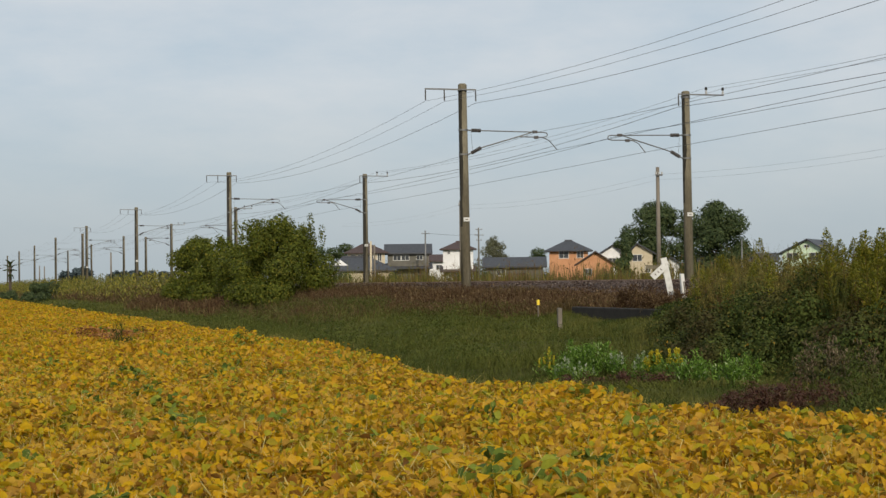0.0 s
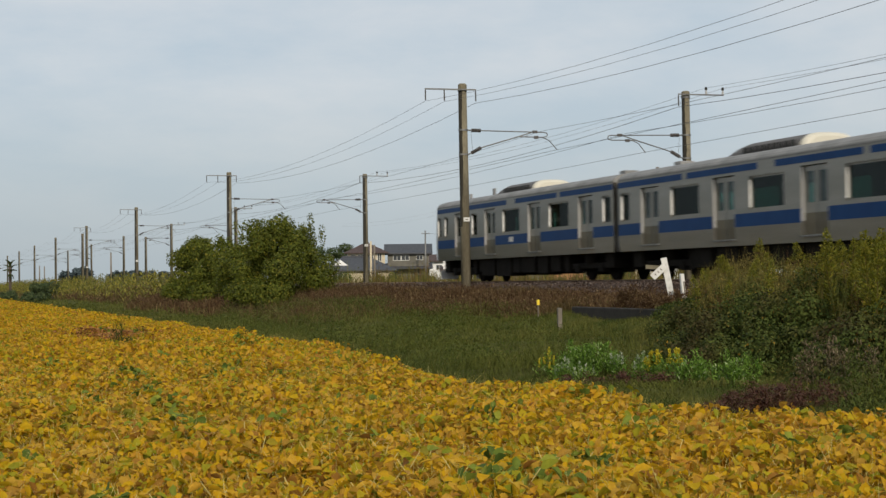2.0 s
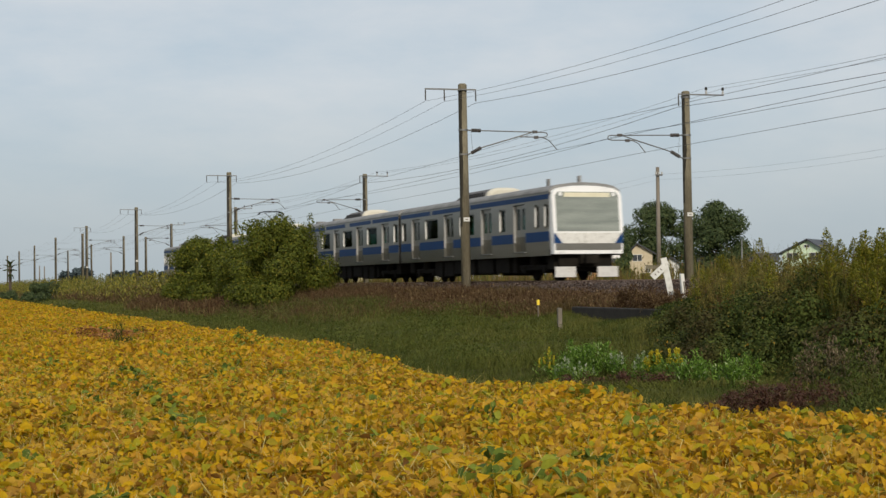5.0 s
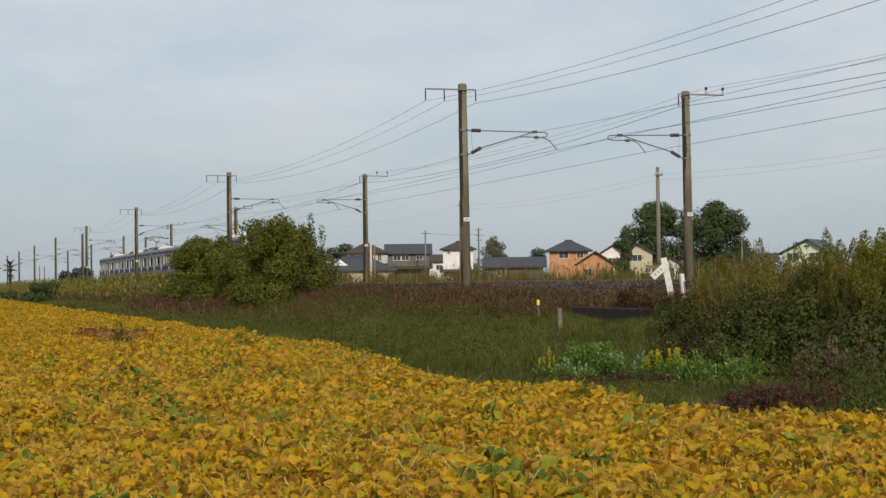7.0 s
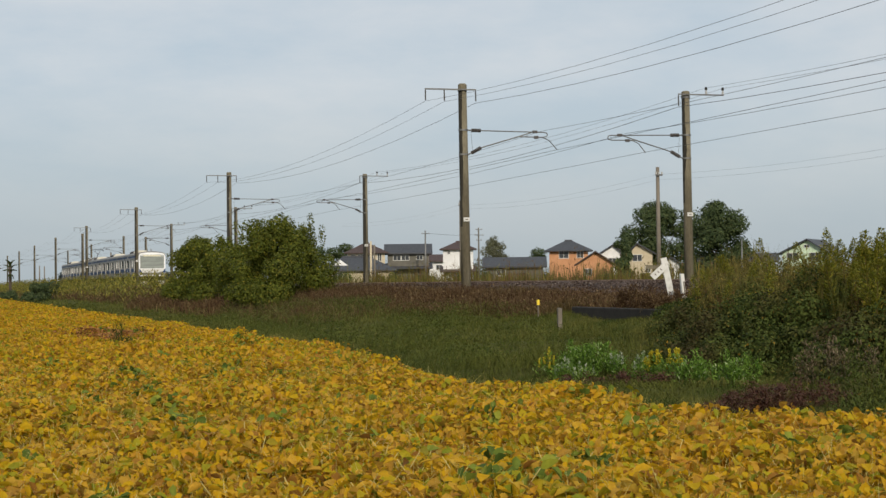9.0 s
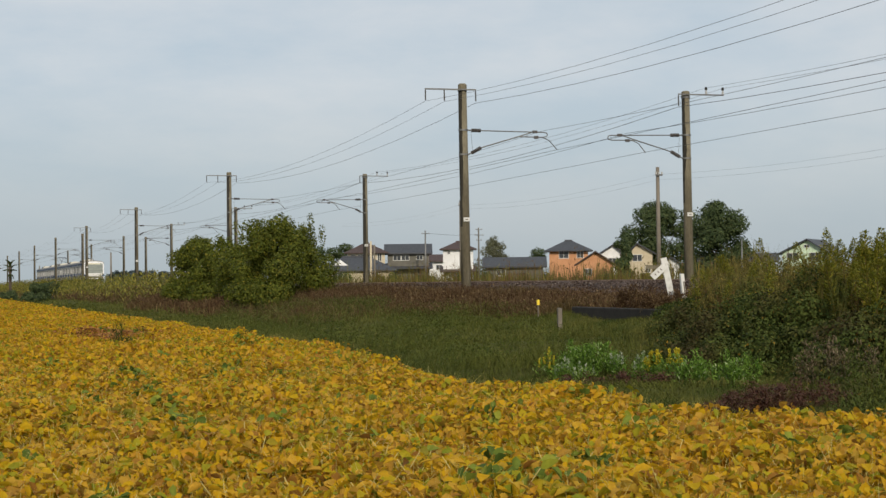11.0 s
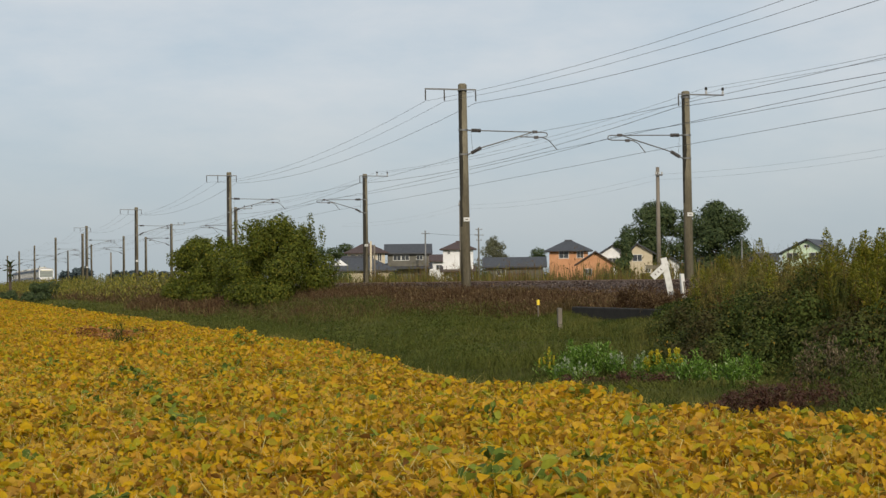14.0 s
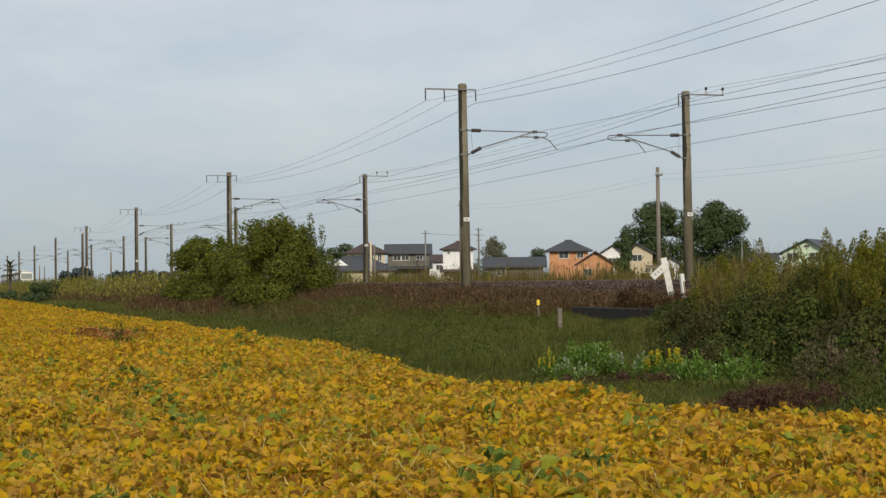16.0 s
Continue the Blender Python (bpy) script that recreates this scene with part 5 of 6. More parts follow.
M["bankweed"] = foliage("olive_brown_weeds", [(0.0, (0.08, 0.085, 0.018)), (0.5, (0.15, 0.15, 0.028)), (0.85, (0.24, 0.21, 0.035)), (1.0, (0.36, 0.30, 0.06))], patch=(0.10, 0.06, 0.03), patch_scale=0.2, patch_at=(0.54, 0.66))
n = 22000
x, y = rng.uniform(14.5, 22, n), rng.uniform(108, 420, n)
z = ground_z(x, y) + rng.beta(2, 1.4, n) * (1.75 + 0.35 * np.sin(y * 0.3))
ob = place("goldenrod_bank", leaf_mesh("goldenrod_bank", np.stack([x, y, z], 1), 0.34, 0.08, M["bankweed"], rng, (0.3, 1.4), 0.1))
tagged(ob, "yellow-green weeds on the embankment far along the line", "weeds", kind="stuff")


# ---- houses beyond the railway ----
M["tile"] = surface("dark_grey_roof_tile", [(0.3, (0.025, 0.027, 0.032)), (0.7, (0.065, 0.068, 0.076))], 3, 0.55, 0, 0.3, fine=9)
M["tilebrown"] = surface("brown_roof_tile", [(0.3, (0.035, 0.022, 0.019)), (0.7, (0.08, 0.05, 0.042))], 3, 0.6, 0, 0.3, fine=9)
M["cream_wall"] = surface("cream_render_wall", [(0.3, (0.45, 0.38, 0.26)), (0.7, (0.56, 0.48, 0.34))], 1.5, 0.85, 0, 0.1)
M["white_wall"] = surface("white_render_wall", [(0.3, (0.66, 0.66, 0.64)), (0.7, (0.78, 0.78, 0.76))], 1.5, 0.8, 0, 0.1)
M["olive_wall"] = surface("dark_olive_wall_boards", [(0.3, (0.09, 0.085, 0.07)), (0.7, (0.16, 0.15, 0.12))], 1.5, 0.8, 0, 0.1)
M["orange_wall"] = surface("terracotta_orange_wall", [(0.3, (0.44, 0.21, 0.10)), (0.7, (0.56, 0.29, 0.15))], 1.5, 0.85, 0, 0.1)
M["mint_wall"] = surface("pale_mint_wall", [(0.3, (0.50, 0.62, 0.44)), (0.7, (0.60, 0.72, 0.53))], 1.5, 0.8, 0, 0.1)
M["houseglass"] = surface("dark_window_glass", [(0.3, (0.03, 0.035, 0.04)), (0.7, (0.07, 0.075, 0.08))], 2, 0.08, 0, 0.0)
M["wood"] = surface("weathered_grey_wood", [(0.3, (0.10, 0.085, 0.065)), (0.7, (0.22, 0.19, 0.15))], 4, 0.85, 0, 0.3, stretch=(1, 1, 0.2))


def roof_hip(bm, w, d, z0, z1, over=0.6, ridge=0.35):
    """Hipped roof with thick eaves over a w by d house."""
    a, b = w / 2 + over, d / 2 + over
    r = max(0.1, (w - d) / 2 + ridge) if w > d else 0.3
    lo = [bm.verts.new(p) for p in ((-a, -b, z0 - 0.16), (a, -b, z0 - 0.16), (a, b, z0 - 0.16), (-a, b, z0 - 0.16))]
    mi = [bm.verts.new(p) for p in ((-a, -b, z0), (a, -b, z0), (a, b, z0), (-a, b, z0))]
    t = [bm.verts.new((-r, 0, z1)), bm.verts.new((r, 0, z1))]
    for k in range(4):
        bm.faces.new((lo[k], lo[(k + 1) % 4], mi[(k + 1) % 4], mi[k]))
    bm.faces.new(lo[::-1])
    bm.faces.new((mi[0], mi[1], t[1], t[0]))
    bm.faces.new((mi[1], mi[2], t[1]))
    bm.faces.new((mi[2], mi[3], t[0], t[1]))
    bm.faces.new((mi[3], mi[0], t[0]))
    box(bm, -r - 0.1, r + 0.1, -0.14, 0.14, z1 - 0.08, z1 + 0.14)
    return bm


def roof_gable(bm, w, d, z0, z1, over=0.5, along="x", shift=0.0):
    """Gabled roof slabs; the ridge runs along x or along y."""
    a, b = w / 2 + over, d / 2 + over
    if along == "x":
        pts = [(-b, z0), (0, z1), (b, z0)]
        for (p, q), (r, s) in zip(pts, pts[1:]):
            v = [bm.verts.new(c) for c in ((-a, p, q), (a, p, q), (a, r, s), (-a, r, s), (-a, p, q - 0.2), (a, p, q - 0.2), (a, r, s - 0.2), (-a, r, s - 0.2))]
            for f in ((0, 1, 2, 3), (7, 6, 5, 4), (0, 4, 5, 1), (1, 5, 6, 2), (2, 6, 7, 3), (3, 7, 4, 0)):
                bm.faces.new([v[k] for k in f])
    else:
        pts = [(-a, z0), (shift, z1), (a, z0)]
        for (p, q), (r, s) in zip(pts, pts[1:]):
            v = [bm.verts.new(c) for c in ((p, -b, q), (r, -b, s), (r, b, s), (p, b, q), (p, -b, q - 0.2), (r, -b, s - 0.2), (r, b, s - 0.2), (p, b, q - 0.2))]
            for f in ((0, 1, 2, 3), (7, 6, 5, 4), (0, 4, 5, 1), (1, 5, 6, 2), (2, 6, 7, 3), (3, 7, 4, 0)):
                bm.faces.new([v[k] for k in f])
    return bm


def house(x, y, label, w, d, eaves, ridge, wall, roof, kind="hip", windows=(), skirt=None, turn=0.0, along="x", shift=0.0, over=0.6):
    """A house facing the railway: walls, roof, framed windows and, where given, a lower skirt roof."""
    az = math.degrees(math.atan2(x, y))
    h = thing("house", label, "house", "houses beyond the railway", m=pose(x, y, -1.72, 0, 0, -az + turn))
    e, r = eaves + 1.72, ridge + 1.72
    bm = bmesh.new()
    box(bm, -w / 2, w / 2, -d / 2, d / 2, 0, e)
    if kind == "gable" and along == "y":
        v = [bm.verts.new(c) for c in ((-w / 2, -d / 2, e), (w / 2, -d / 2, e), (shift, -d / 2, r - 0.25), (-w / 2, d / 2, e), (w / 2, d / 2, e), (shift, d / 2, r - 0.25))]
        for f in ((0, 1, 2), (5, 4, 3), (1, 4, 5, 2), (3, 0, 2, 5)):
            bm.faces.new([v[k] for k in f])
    part("wall", bm, wall, h)
    bm = bmesh.new()
    if kind == "hip":
        roof_hip(bm, w, d, e, r, over)
    else:
        roof_gable(bm, w, d, e - 0.1, r, over, along, shift)
    part("roof", bm, roof, h, "tiled roof")
    if skirt:
        z, out_ = skirt
        part("skirt_roof", roof_gable(bmesh.new(), w + 0.8, d + out_ * 2, z + 1.72 - 0.5, z + 1.72 + 0.35, 0.2, "x"), roof, h, "tiled lower roof")
    for wx, wz, ww, wh in windows:
        zc = wz + 1.72
        bm = bmesh.new()
        f = -d / 2
        for c in ((-ww / 2 - 0.08, -ww / 2, -wh / 2, wh / 2), (ww / 2, ww / 2 + 0.08, -wh / 2, wh / 2), (-ww / 2 - 0.08, ww / 2 + 0.08, wh / 2, wh / 2 + 0.08), (-ww / 2 - 0.08, ww / 2 + 0.08, -wh / 2 - 0.08, -wh / 2), (-0.03, 0.03, -wh / 2, wh / 2)):
            box(bm, wx + c[0], wx + c[1], f - 0.08, f + 0.02, zc + c[2], zc + c[3])
        win = part("window", bm, M["white"], h, "white framed window")
        part("pane", box(bmesh.new(), wx - ww / 2, wx + ww / 2, f - 0.03, f + 0.01, zc - wh / 2, zc + wh / 2), M["houseglass"], win, "dark glass")
    return h


house(71.1, 252.6, "cream two-storey house with brown hipped tile roof", 6.2, 6.2, 5.0, 6.7, M["cream_wall"], M["tilebrown"], windows=((-0.9, 4.2, 1.0, 0.8), (0.6, 4.2, 1.0, 0.8), (2.2, 4.2, 0.6, 1.2), (-2.2, 4.2, 0.7, 0.8)))
hh = house(63.6, 231.9, "single-storey house with broad dark grey tile roof", 11.4, 8.0, 1.9, 4.0, M["cream_wall"], M["tile"], windows=((2.4, 0.9, 2.0, 1.2), (-2.8, 0.9, 1.4, 1.2)))
bm = bmesh.new()
q = [bm.verts.new(c) for c in ((-3.6, -3.0, 4.35), (-1.2, -3.0, 4.35), (-2.4, -3.0, 5.25), (-3.6, -2.0, 4.35), (-1.2, -2.0, 4.35), (-2.4, -2.0, 5.25))]
for f in ((0, 1, 2), (5, 4, 3), (1, 4, 5, 2), (3, 0, 2, 5), (0, 3, 4, 1)):
    bm.faces.new([q[k] for k in f])
part("gable", bm, M["white_wall"], hh, "small white gable on the roof")
house(78.7, 253.2, "dark-walled two-storey house with long grey roof", 7.0, 6.0, 5.0, 6.5, M["olive_wall"], M["tile"], "gable", windows=((-1.9, 4.1, 1.2, 0.8), (-0.5, 4.1, 1.2, 0.8), (1.9, 4.1, 1.0, 0.7)), skirt=(2.9, 1.2))
house(89.7, 270.6, "small white house with red-brown roof", 3.8, 4.5, 3.9, 5.0, M["white_wall"], M["tilebrown"], "gable", windows=((0.3, 2.6, 1.0, 0.8),))
house(88.4, 255.2, "white two-storey house with dark hipped roof", 5.2, 5.2, 5.6, 6.9, M["white_wall"], M["tilebrown"], windows=((1.4, 4.6, 1.1, 1.2), (-1.6, 5.0, 0.4, 0.5)), skirt=(2.3, 1.3))
house(83.2, 214.7, "long low shed with plain grey roof", 8.3, 5.0, 2.2, 3.5, M["olive_wall"], M["tile"], "gable", windows=((-2.0, 1.2, 1.2, 0.8),))
house(102.7, 239.9, "terracotta two-storey house with grey hipped tile roof", 6.4, 6.0, 4.9, 6.6, M["orange_wall"], M["tile"], windows=((-0.8, 4.2, 1.5, 1.1), (1.9, 4.2, 1.0, 1.0)), over=0.8)
house(102.6, 228.8, "terracotta wing with low brown gable roof", 5.6, 5.0, 2.5, 4.6, M["orange_wall"], M["tilebrown"], "gable", windows=((-1.2, 1.2, 1.2, 1.0),), along="y")
house(111.5, 242.2, "white gabled house half hidden by a dark tree", 3.4, 5.0, 4.4, 6.0, M["white_wall"], M["tile"], "gable", windows=((0.2, 3.2, 1.2, 0.8),), along="y", shift=0.4)
house(113.3, 234.2, "cream two-storey house with white-edged gable roof", 3.8, 5.0, 4.3, 6.0, M["cream_wall"], M["tile"], "gable", windows=((-0.6, 3.5, 1.4, 1.0), (1.1, 1.6, 0.8, 0.9)), along="y", shift=-0.6)
house(116.2, 229.0, "low cream annex with small gable roof", 2.6, 3.5, 2.5, 3.6, M["white_wall"], M["tile"], "gable", windows=((0, 1.4, 0.9, 0.8),), along="y")
house(125.0, 200.7, "pale mint-green house with dark grey gable roof", 6.4, 9.0, 3.6, 5.6, M["mint_wall"], M["tile"], "gable", windows=((-1.7, 3.0, 1.6, 1.0), (1.6, 3.0, 1.6, 1.0), (0.4, 4.5, 0.7, 0.35)), along="y", shift=0.5, turn=-14)
house(123.6, 194.0, "pale mint-green porch with small grey gable", 3.6, 3.0, 2.0, 3.1, M["mint_wall"], M["tile"], "gable", windows=((0, 1.2, 1.6, 0.9),), along="y", turn=-14)
house(125.9, 216.2, "small grey house with dark roof", 3.6, 5.0, 2.7, 3.9, M["white_wall"], M["tile"], "gable", windows=((0.6, 1.9, 1.1, 0.8),))
house(119.6, 221.5, "weathered shed with dull roof among weeds", 3.4, 4.0, 2.6, 3.6, M["olive_wall"], M["tile"], "gable")
house(38.0, 226.0, "dark-roofed house far along the railway", 6.0, 6.0, 4.2, 6.0, M["white_wall"], M["tilebrown"], windows=((0, 3.8, 1.5, 1.0),))

# ---- trees beyond the railway ----
tree("tree", "broad dark evergreen tree standing behind the houses", "tree", 124.0, 250, 6.5, lobes_in(44, 8.6, 5.5, 1.0, 15.6, 1.9, 31) + [(k * 2.0 - 6, 0, 3.0, 1.9, 2, 1.8) for k in range(9)] + [(6.5, 0, 6 + k * 2.2, 2.0, 2, 1.8) for k in range(4)], 30000, 0.44, M["tree"], 0.4, 9)
tree("tree", "dense domed dark green tree behind the weeds", "tree", 121.3, 221, 6.0, lobes_in(40, 6.2, 5.0, 1.0, 15.0, 1.9, 33) + [(k * 1.8 - 4, -1, 2.6 + k % 2, 1.9, 2, 2.0) for k in range(6)], 28000, 0.4, M["tree"], 0.4, 9)
tree("tree", "dark conifer beside a white house", "tree", 103.0, 218.7, 4.0, [(0, 0, 2, 1.6, 1.5, 1.4), (-0.5, 0, 4, 1.2, 1.2, 1.2), (0.4, 0, 5.4, 0.9, 0.9, 1.0), (-1.1, 0, 7.2, 0.7, 0.7, 0.4), (0.2, 0, 6.6, 0.7, 0.7, 0.7)], 3500, 0.4, M["tree"], 0.2, 5)
M["thinleaf"] = foliage("thin_olive_leaves", [(0.0, (0.09, 0.095, 0.055)), (1.0, (0.18, 0.18, 0.10))])
tree("tree", "sparse rounded tree far behind the shed", "tree", 104.9, 281.3, 5.0, lobes_in(30, 3.6, 2.8, 1.5, 10.6, 1.2, 35), 9000, 0.3, M["thinleaf"], 0.25, 9)
for px_, py_, s in ((70.4, 271.6, 1.0), (72.4, 271.0, 1.1), (65.2, 263.0, 1.0), (109.1, 269.3, 0.95)):
    tree("pine_tree", "cloud-pruned dark garden pine behind the roofs", "pine tree", px_, py_, 6.8 * s, [(0, 0, 7.3 * s, 1.5, 1.5, 0.8), (-1.0, 0, 6.2 * s, 1.1, 1.1, 0.5), (0.8, 0.2, 6.4 * s, 0.9, 1.0, 0.45), (0.6, 0, 5.2 * s, 1.0, 1.0, 0.5)], 1800, 0.3, M["tree"], 0.18, 4, "garden pines")
for k, (hx, hy, hw) in enumerate(((58.0, 205, 2.2), (62.0, 206, 2.4), (66.0, 204, 2.2), (70.5, 203, 2.6), (76, 208, 1.8), (97, 205, 2.0), (92, 203, 2.2), (53, 200, 2.0))):
    tree("garden_shrub", "clipped dark green garden shrub before the houses", "shrub", hx, hy, 1.2, lobes_in(6, hw, 1.5, 0, 2.8 + 0.4 * (k % 3), 0.8, 50 + k), 1500, 0.3, M["tree"], 0.08, 4, "garden shrubs")
for k in range(14):
    hx = 50 + k * 5.0 + rng.uniform(-1.5, 1.5)
    hy = 190 + rng.uniform(-6, 8) - max(0, hx - 80) * 0.25
    tree("garden_shrub", "loose olive shrub among the gardens", "shrub", hx, hy, 1.0, lobes_in(6, 1.5, 1.3, 0, rng.uniform(2.0, 3.2), 0.7, 90 + k), 1100, 0.28, M["bush"] if k % 2 else M["tree"], 0.07, 4, "garden shrubs")
# along the line, far off
M["palm"] = foliage("palm_fronds", [(0.0, (0.03, 0.05, 0.015)), (1.0, (0.09, 0.1, 0.03))])


def palm(x, y, h):
    """A small fan of arching fronds on a shaggy trunk."""
    p = thing("palm_tree", "shaggy small palm with drooping fronds on its trunk", "palm tree", m=pose(x, y, float(ground_z(x, y)) - 0.05))
    bm = bmesh.new()
    for k in range(9):
        z = h * k / 9
        tube(bm, [(0, 0, z), (0, 0, z + h / 9 + 0.05)], [0.15, 0.24], 9)
    part("trunk", bm, M["bark"], p)

    def frond():
        V, F = [], []
        for k in range(14):
            t = k / 13
            c = np.array([0.95 * t, 0, 0.25 * math.sin(t * 2.2) - 0.4 * t * t])
            w = 0.3 * math.sin(0.35 + 2.5 * t)
            for e in (-1, 1):
                b = len(V)
                V += [c + (-0.07, 0, 0), c + (0.08, 0, 0.01), c + (0.16, e * w, -0.12)]
                F.append((b, b + 1, b + 2))
        return raw_mesh("frond", V, F, M["palm"])
    for k in range(24):
        place("frond", shared("frond", frond), p, m=pose(0, 0, h - 0.3 * (k % 4), 0, (-72, -48, -22, 20)[k % 4], k * 137.5))


palm(10.75, 207.4, 4.4)
for sx, sy, sr, sh in ((12.3, 185.8, 1.5, 2.5), (13.6, 190.0, 1.4, 2.2), (15.1, 195.4, 1.4, 2.6), (9.0, 180.0, 1.4, 1.8), (10.8, 170.0, 1.2, 1.6)):
    tree("shrub", "dark green shrub at the field's far corner", "shrub", sx, sy, 1.0, lobes_in(7, sr, sr, 0, sh, 0.6, int(sx * 10)), 2500, 0.22, M["tree"], 0.08, 4, "shrubs by the field")

# wooded rise on the skyline; distance haze is put into its bluish colour
M["farwood"] = surface("haze_tinted_far_wood", [(0.3, (0.05, 0.07, 0.075)), (0.7, (0.09, 0.115, 0.12))], 0.2, 1.0, 0, 0.0, spec=0.0)
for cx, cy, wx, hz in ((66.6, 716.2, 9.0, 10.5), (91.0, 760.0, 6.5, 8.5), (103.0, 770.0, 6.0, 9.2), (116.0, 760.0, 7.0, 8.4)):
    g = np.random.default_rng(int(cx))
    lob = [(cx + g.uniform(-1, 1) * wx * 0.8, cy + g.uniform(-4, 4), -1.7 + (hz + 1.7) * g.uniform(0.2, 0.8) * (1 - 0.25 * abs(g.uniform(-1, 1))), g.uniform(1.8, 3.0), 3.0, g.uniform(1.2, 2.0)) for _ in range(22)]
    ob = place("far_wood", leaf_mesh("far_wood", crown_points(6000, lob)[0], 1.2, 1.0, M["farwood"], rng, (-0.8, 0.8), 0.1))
    tagged(ob, "wooded rise on the skyline, coloured bluish for haze", "trees", kind="stuff")

# ---- power and telephone poles beyond the railway ----
def utility_pole(x, y, top, r, label, arms=(), material=None, wood=True):
    p = thing("utility_pole", label, "utility pole", "utility poles", m=pose(x, y, -1.75))
    h = top + 1.75
    part("shaft", tube(bmesh.new(), [(0, 0, -0.3), (0, 0, h * 0.5), (0, 0, h)], [r, r * 0.85, r * 0.7], 12), material or M["wood"], p, smooth=True)
    for z, w in arms:
        part("crossarm", box(bmesh.new(), -w / 2, w / 2, -r - 0.06, -r + 0.02, z + 1.75 - 0.05, z + 1.75 + 0.05, 0.01), M["steel"], p)
        for k in range(3):
            xi = (k - 1) * w * 0.42
            part("insulator", tube(bmesh.new(), [(xi, -r - 0.02, z + 1.8), (xi, -r - 0.02, z + 1.95)], 0.05, 8), M["porcelain"], p)
    return p


utility_pole(45.0, 90.4, 7.22, 0.16, "bare weathered wooden pole standing in the weeds", arms=((6.7, 0.5),))
utility_pole(45.0, 129.1, 7.15, 0.16, "bare weathered wooden pole behind a catenary mast", arms=((6.7, 0.5),))
utility_pole(45.0, 50.0, 7.22, 0.16, "bare weathered wooden pole standing in the weeds", arms=((6.7, 0.5),))
utility_pole(78.4, 242.7, 8.4, 0.17, "grey power pole before dark-roofed houses", ((7.9, 1.4),), M["steel"])
utility_pole(85.0, 235.2, 8.6, 0.17, "grey power pole with transformer arms", ((8.3, 1.2), (7.4, 1.6), (6.6, 1.0)), M["olive_wall"])
utility_pole(41.1, 144.4, 4.0, 0.13, "pale short concrete pole among goldenrod", (), M["cream_wall"])
utility_pole(45.6, 158.8, 4.0, 0.14, "thin brown wooden pole among goldenrod", ())
utility_pole(120.2, 212.9, 6.0, 0.14, "thin pole beside the domed tree", (), M["steel"])
utility_pole(34.6, 304.9, 6.4, 0.2, "distant pole along the line", ())
utility_pole(30.1, 433.0, 5.6, 0.2, "distant pole along the line", ())
utility_pole(32.1, 442.9, 5.6, 0.2, "distant pole along the line", ())
utility_pole(37.5, 180.0, 6.2, 0.1, "thin steel pole with short arms beyond the masts", ((6.0, 2.6),), M["steel"])
utility_pole(38.0, 200.0, 6.0, 0.1, "thin steel pole with short arms beyond the masts", ((5.8, 2.0),), M["steel"])
for zo in (0.0, 0.35):
    wire("telephone_wire", "faint thin wire between the wooden poles", 45.0, 6.75 - zo, 0.5, [10.0, 50.0, 90.4, 129.1, 170.0], 0.004, "telephone wires")
ob = part("power_wire", tube(bmesh.new(), [(78.4, 242.5, 7.95), (82, 238.5, 7.5), (85.0, 235.0, 7.5)], 0.02, 5), M["wire"])
tagged(ob, "sagging power wire between the grey poles", "overhead wire", "overhead wires")

# culvert concrete in a near-black brown
M["culvert"] = surface("near_black_concrete", [(0.3, (0.012, 0.011, 0.009)), (0.7, (0.04, 0.034, 0.028))], 3, 0.95, 0, 0.4)
# ---- by the track: crossing boards, pegs, culvert ----
sign = thing("crossing_barrier", "weathered white wooden barrier boards nailed into an angle", "barrier", m=pose(19.5, 38.6, float(ground_z(19.5, 38.6))))
sign.matrix_basis = pose(19.5, 38.7, 0, 0, 0, -26.6)
part("post", box(bmesh.new(), -0.085, 0.085, -0.03, 0.03, -1.1, 0.44, 0.006), M["white"], sign, "leaning white post", pose(0.0, 0, 0.16, 0, -11, 0))
bar = part("board", box(bmesh.new(), -0.24, 0.24, -0.02, 0.02, -0.095, 0.095, 0.006), M["white"], sign, "slanting white board", pose(-0.22, -0.052, 0.21, 0, -42, 0))
for k in range(3):
    part("faded_mark", box(bmesh.new(), -0.13 + k * 0.1, -0.1 + k * 0.1, -0.024, -0.0205, -0.025, 0.03), M["wood"], bar, "faded dark bar of writing")
part("grey_board", box(bmesh.new(), -0.3, 0.3, 0.032, 0.052, -0.055, 0.055, 0.005), M["concrete"], sign, "short grey weathered board", pose(-0.28, 0.0, 0.33, 0, 4, 0))
post = thing("marker_post", "chipped white wooden post leaning beside the barrier", "post", m=pose(19.58, 37.8, float(ground_z(19.58, 37.8)), 0, -5, 0))
part("post", box(bmesh.new(), -0.055, 0.055, -0.05, 0.05, -0.2, 1.06, 0.015), M["white"], post)
part("stain", box(bmesh.new(), 0.0, 0.045, -0.053, -0.0505, 0.45, 0.85), M["wood"], post, "bare grey patch where paint has peeled")
peg = thing("marker_peg", "small yellow plastic marker peg in the grass", "marker", m=pose(17.4, 43.0, float(ground_z(17.4, 43.0)) - 0.2))
part("peg", tube(bmesh.new(), [(0, 0, -0.2), (0, 0, 0.5), (0, 0, 0.66)], [0.02, 0.02, 0.02], 8), M["wood"], peg)
part("cap", box(bmesh.new(), -0.04, 0.04, -0.03, 0.03, 0.58, 0.74, 0.015), M["yellow"], peg, "yellow plastic cap")
stake = part("wooden_stake", box(bmesh.new(), -0.06, 0.06, -0.05, 0.05, -0.2, 0.62, 0.015), M["wood"], m=pose(16.55, 39.35, float(ground_z(16.55, 39.35))))
tagged(stake, "short weathered wooden stake in the verge", "stake")
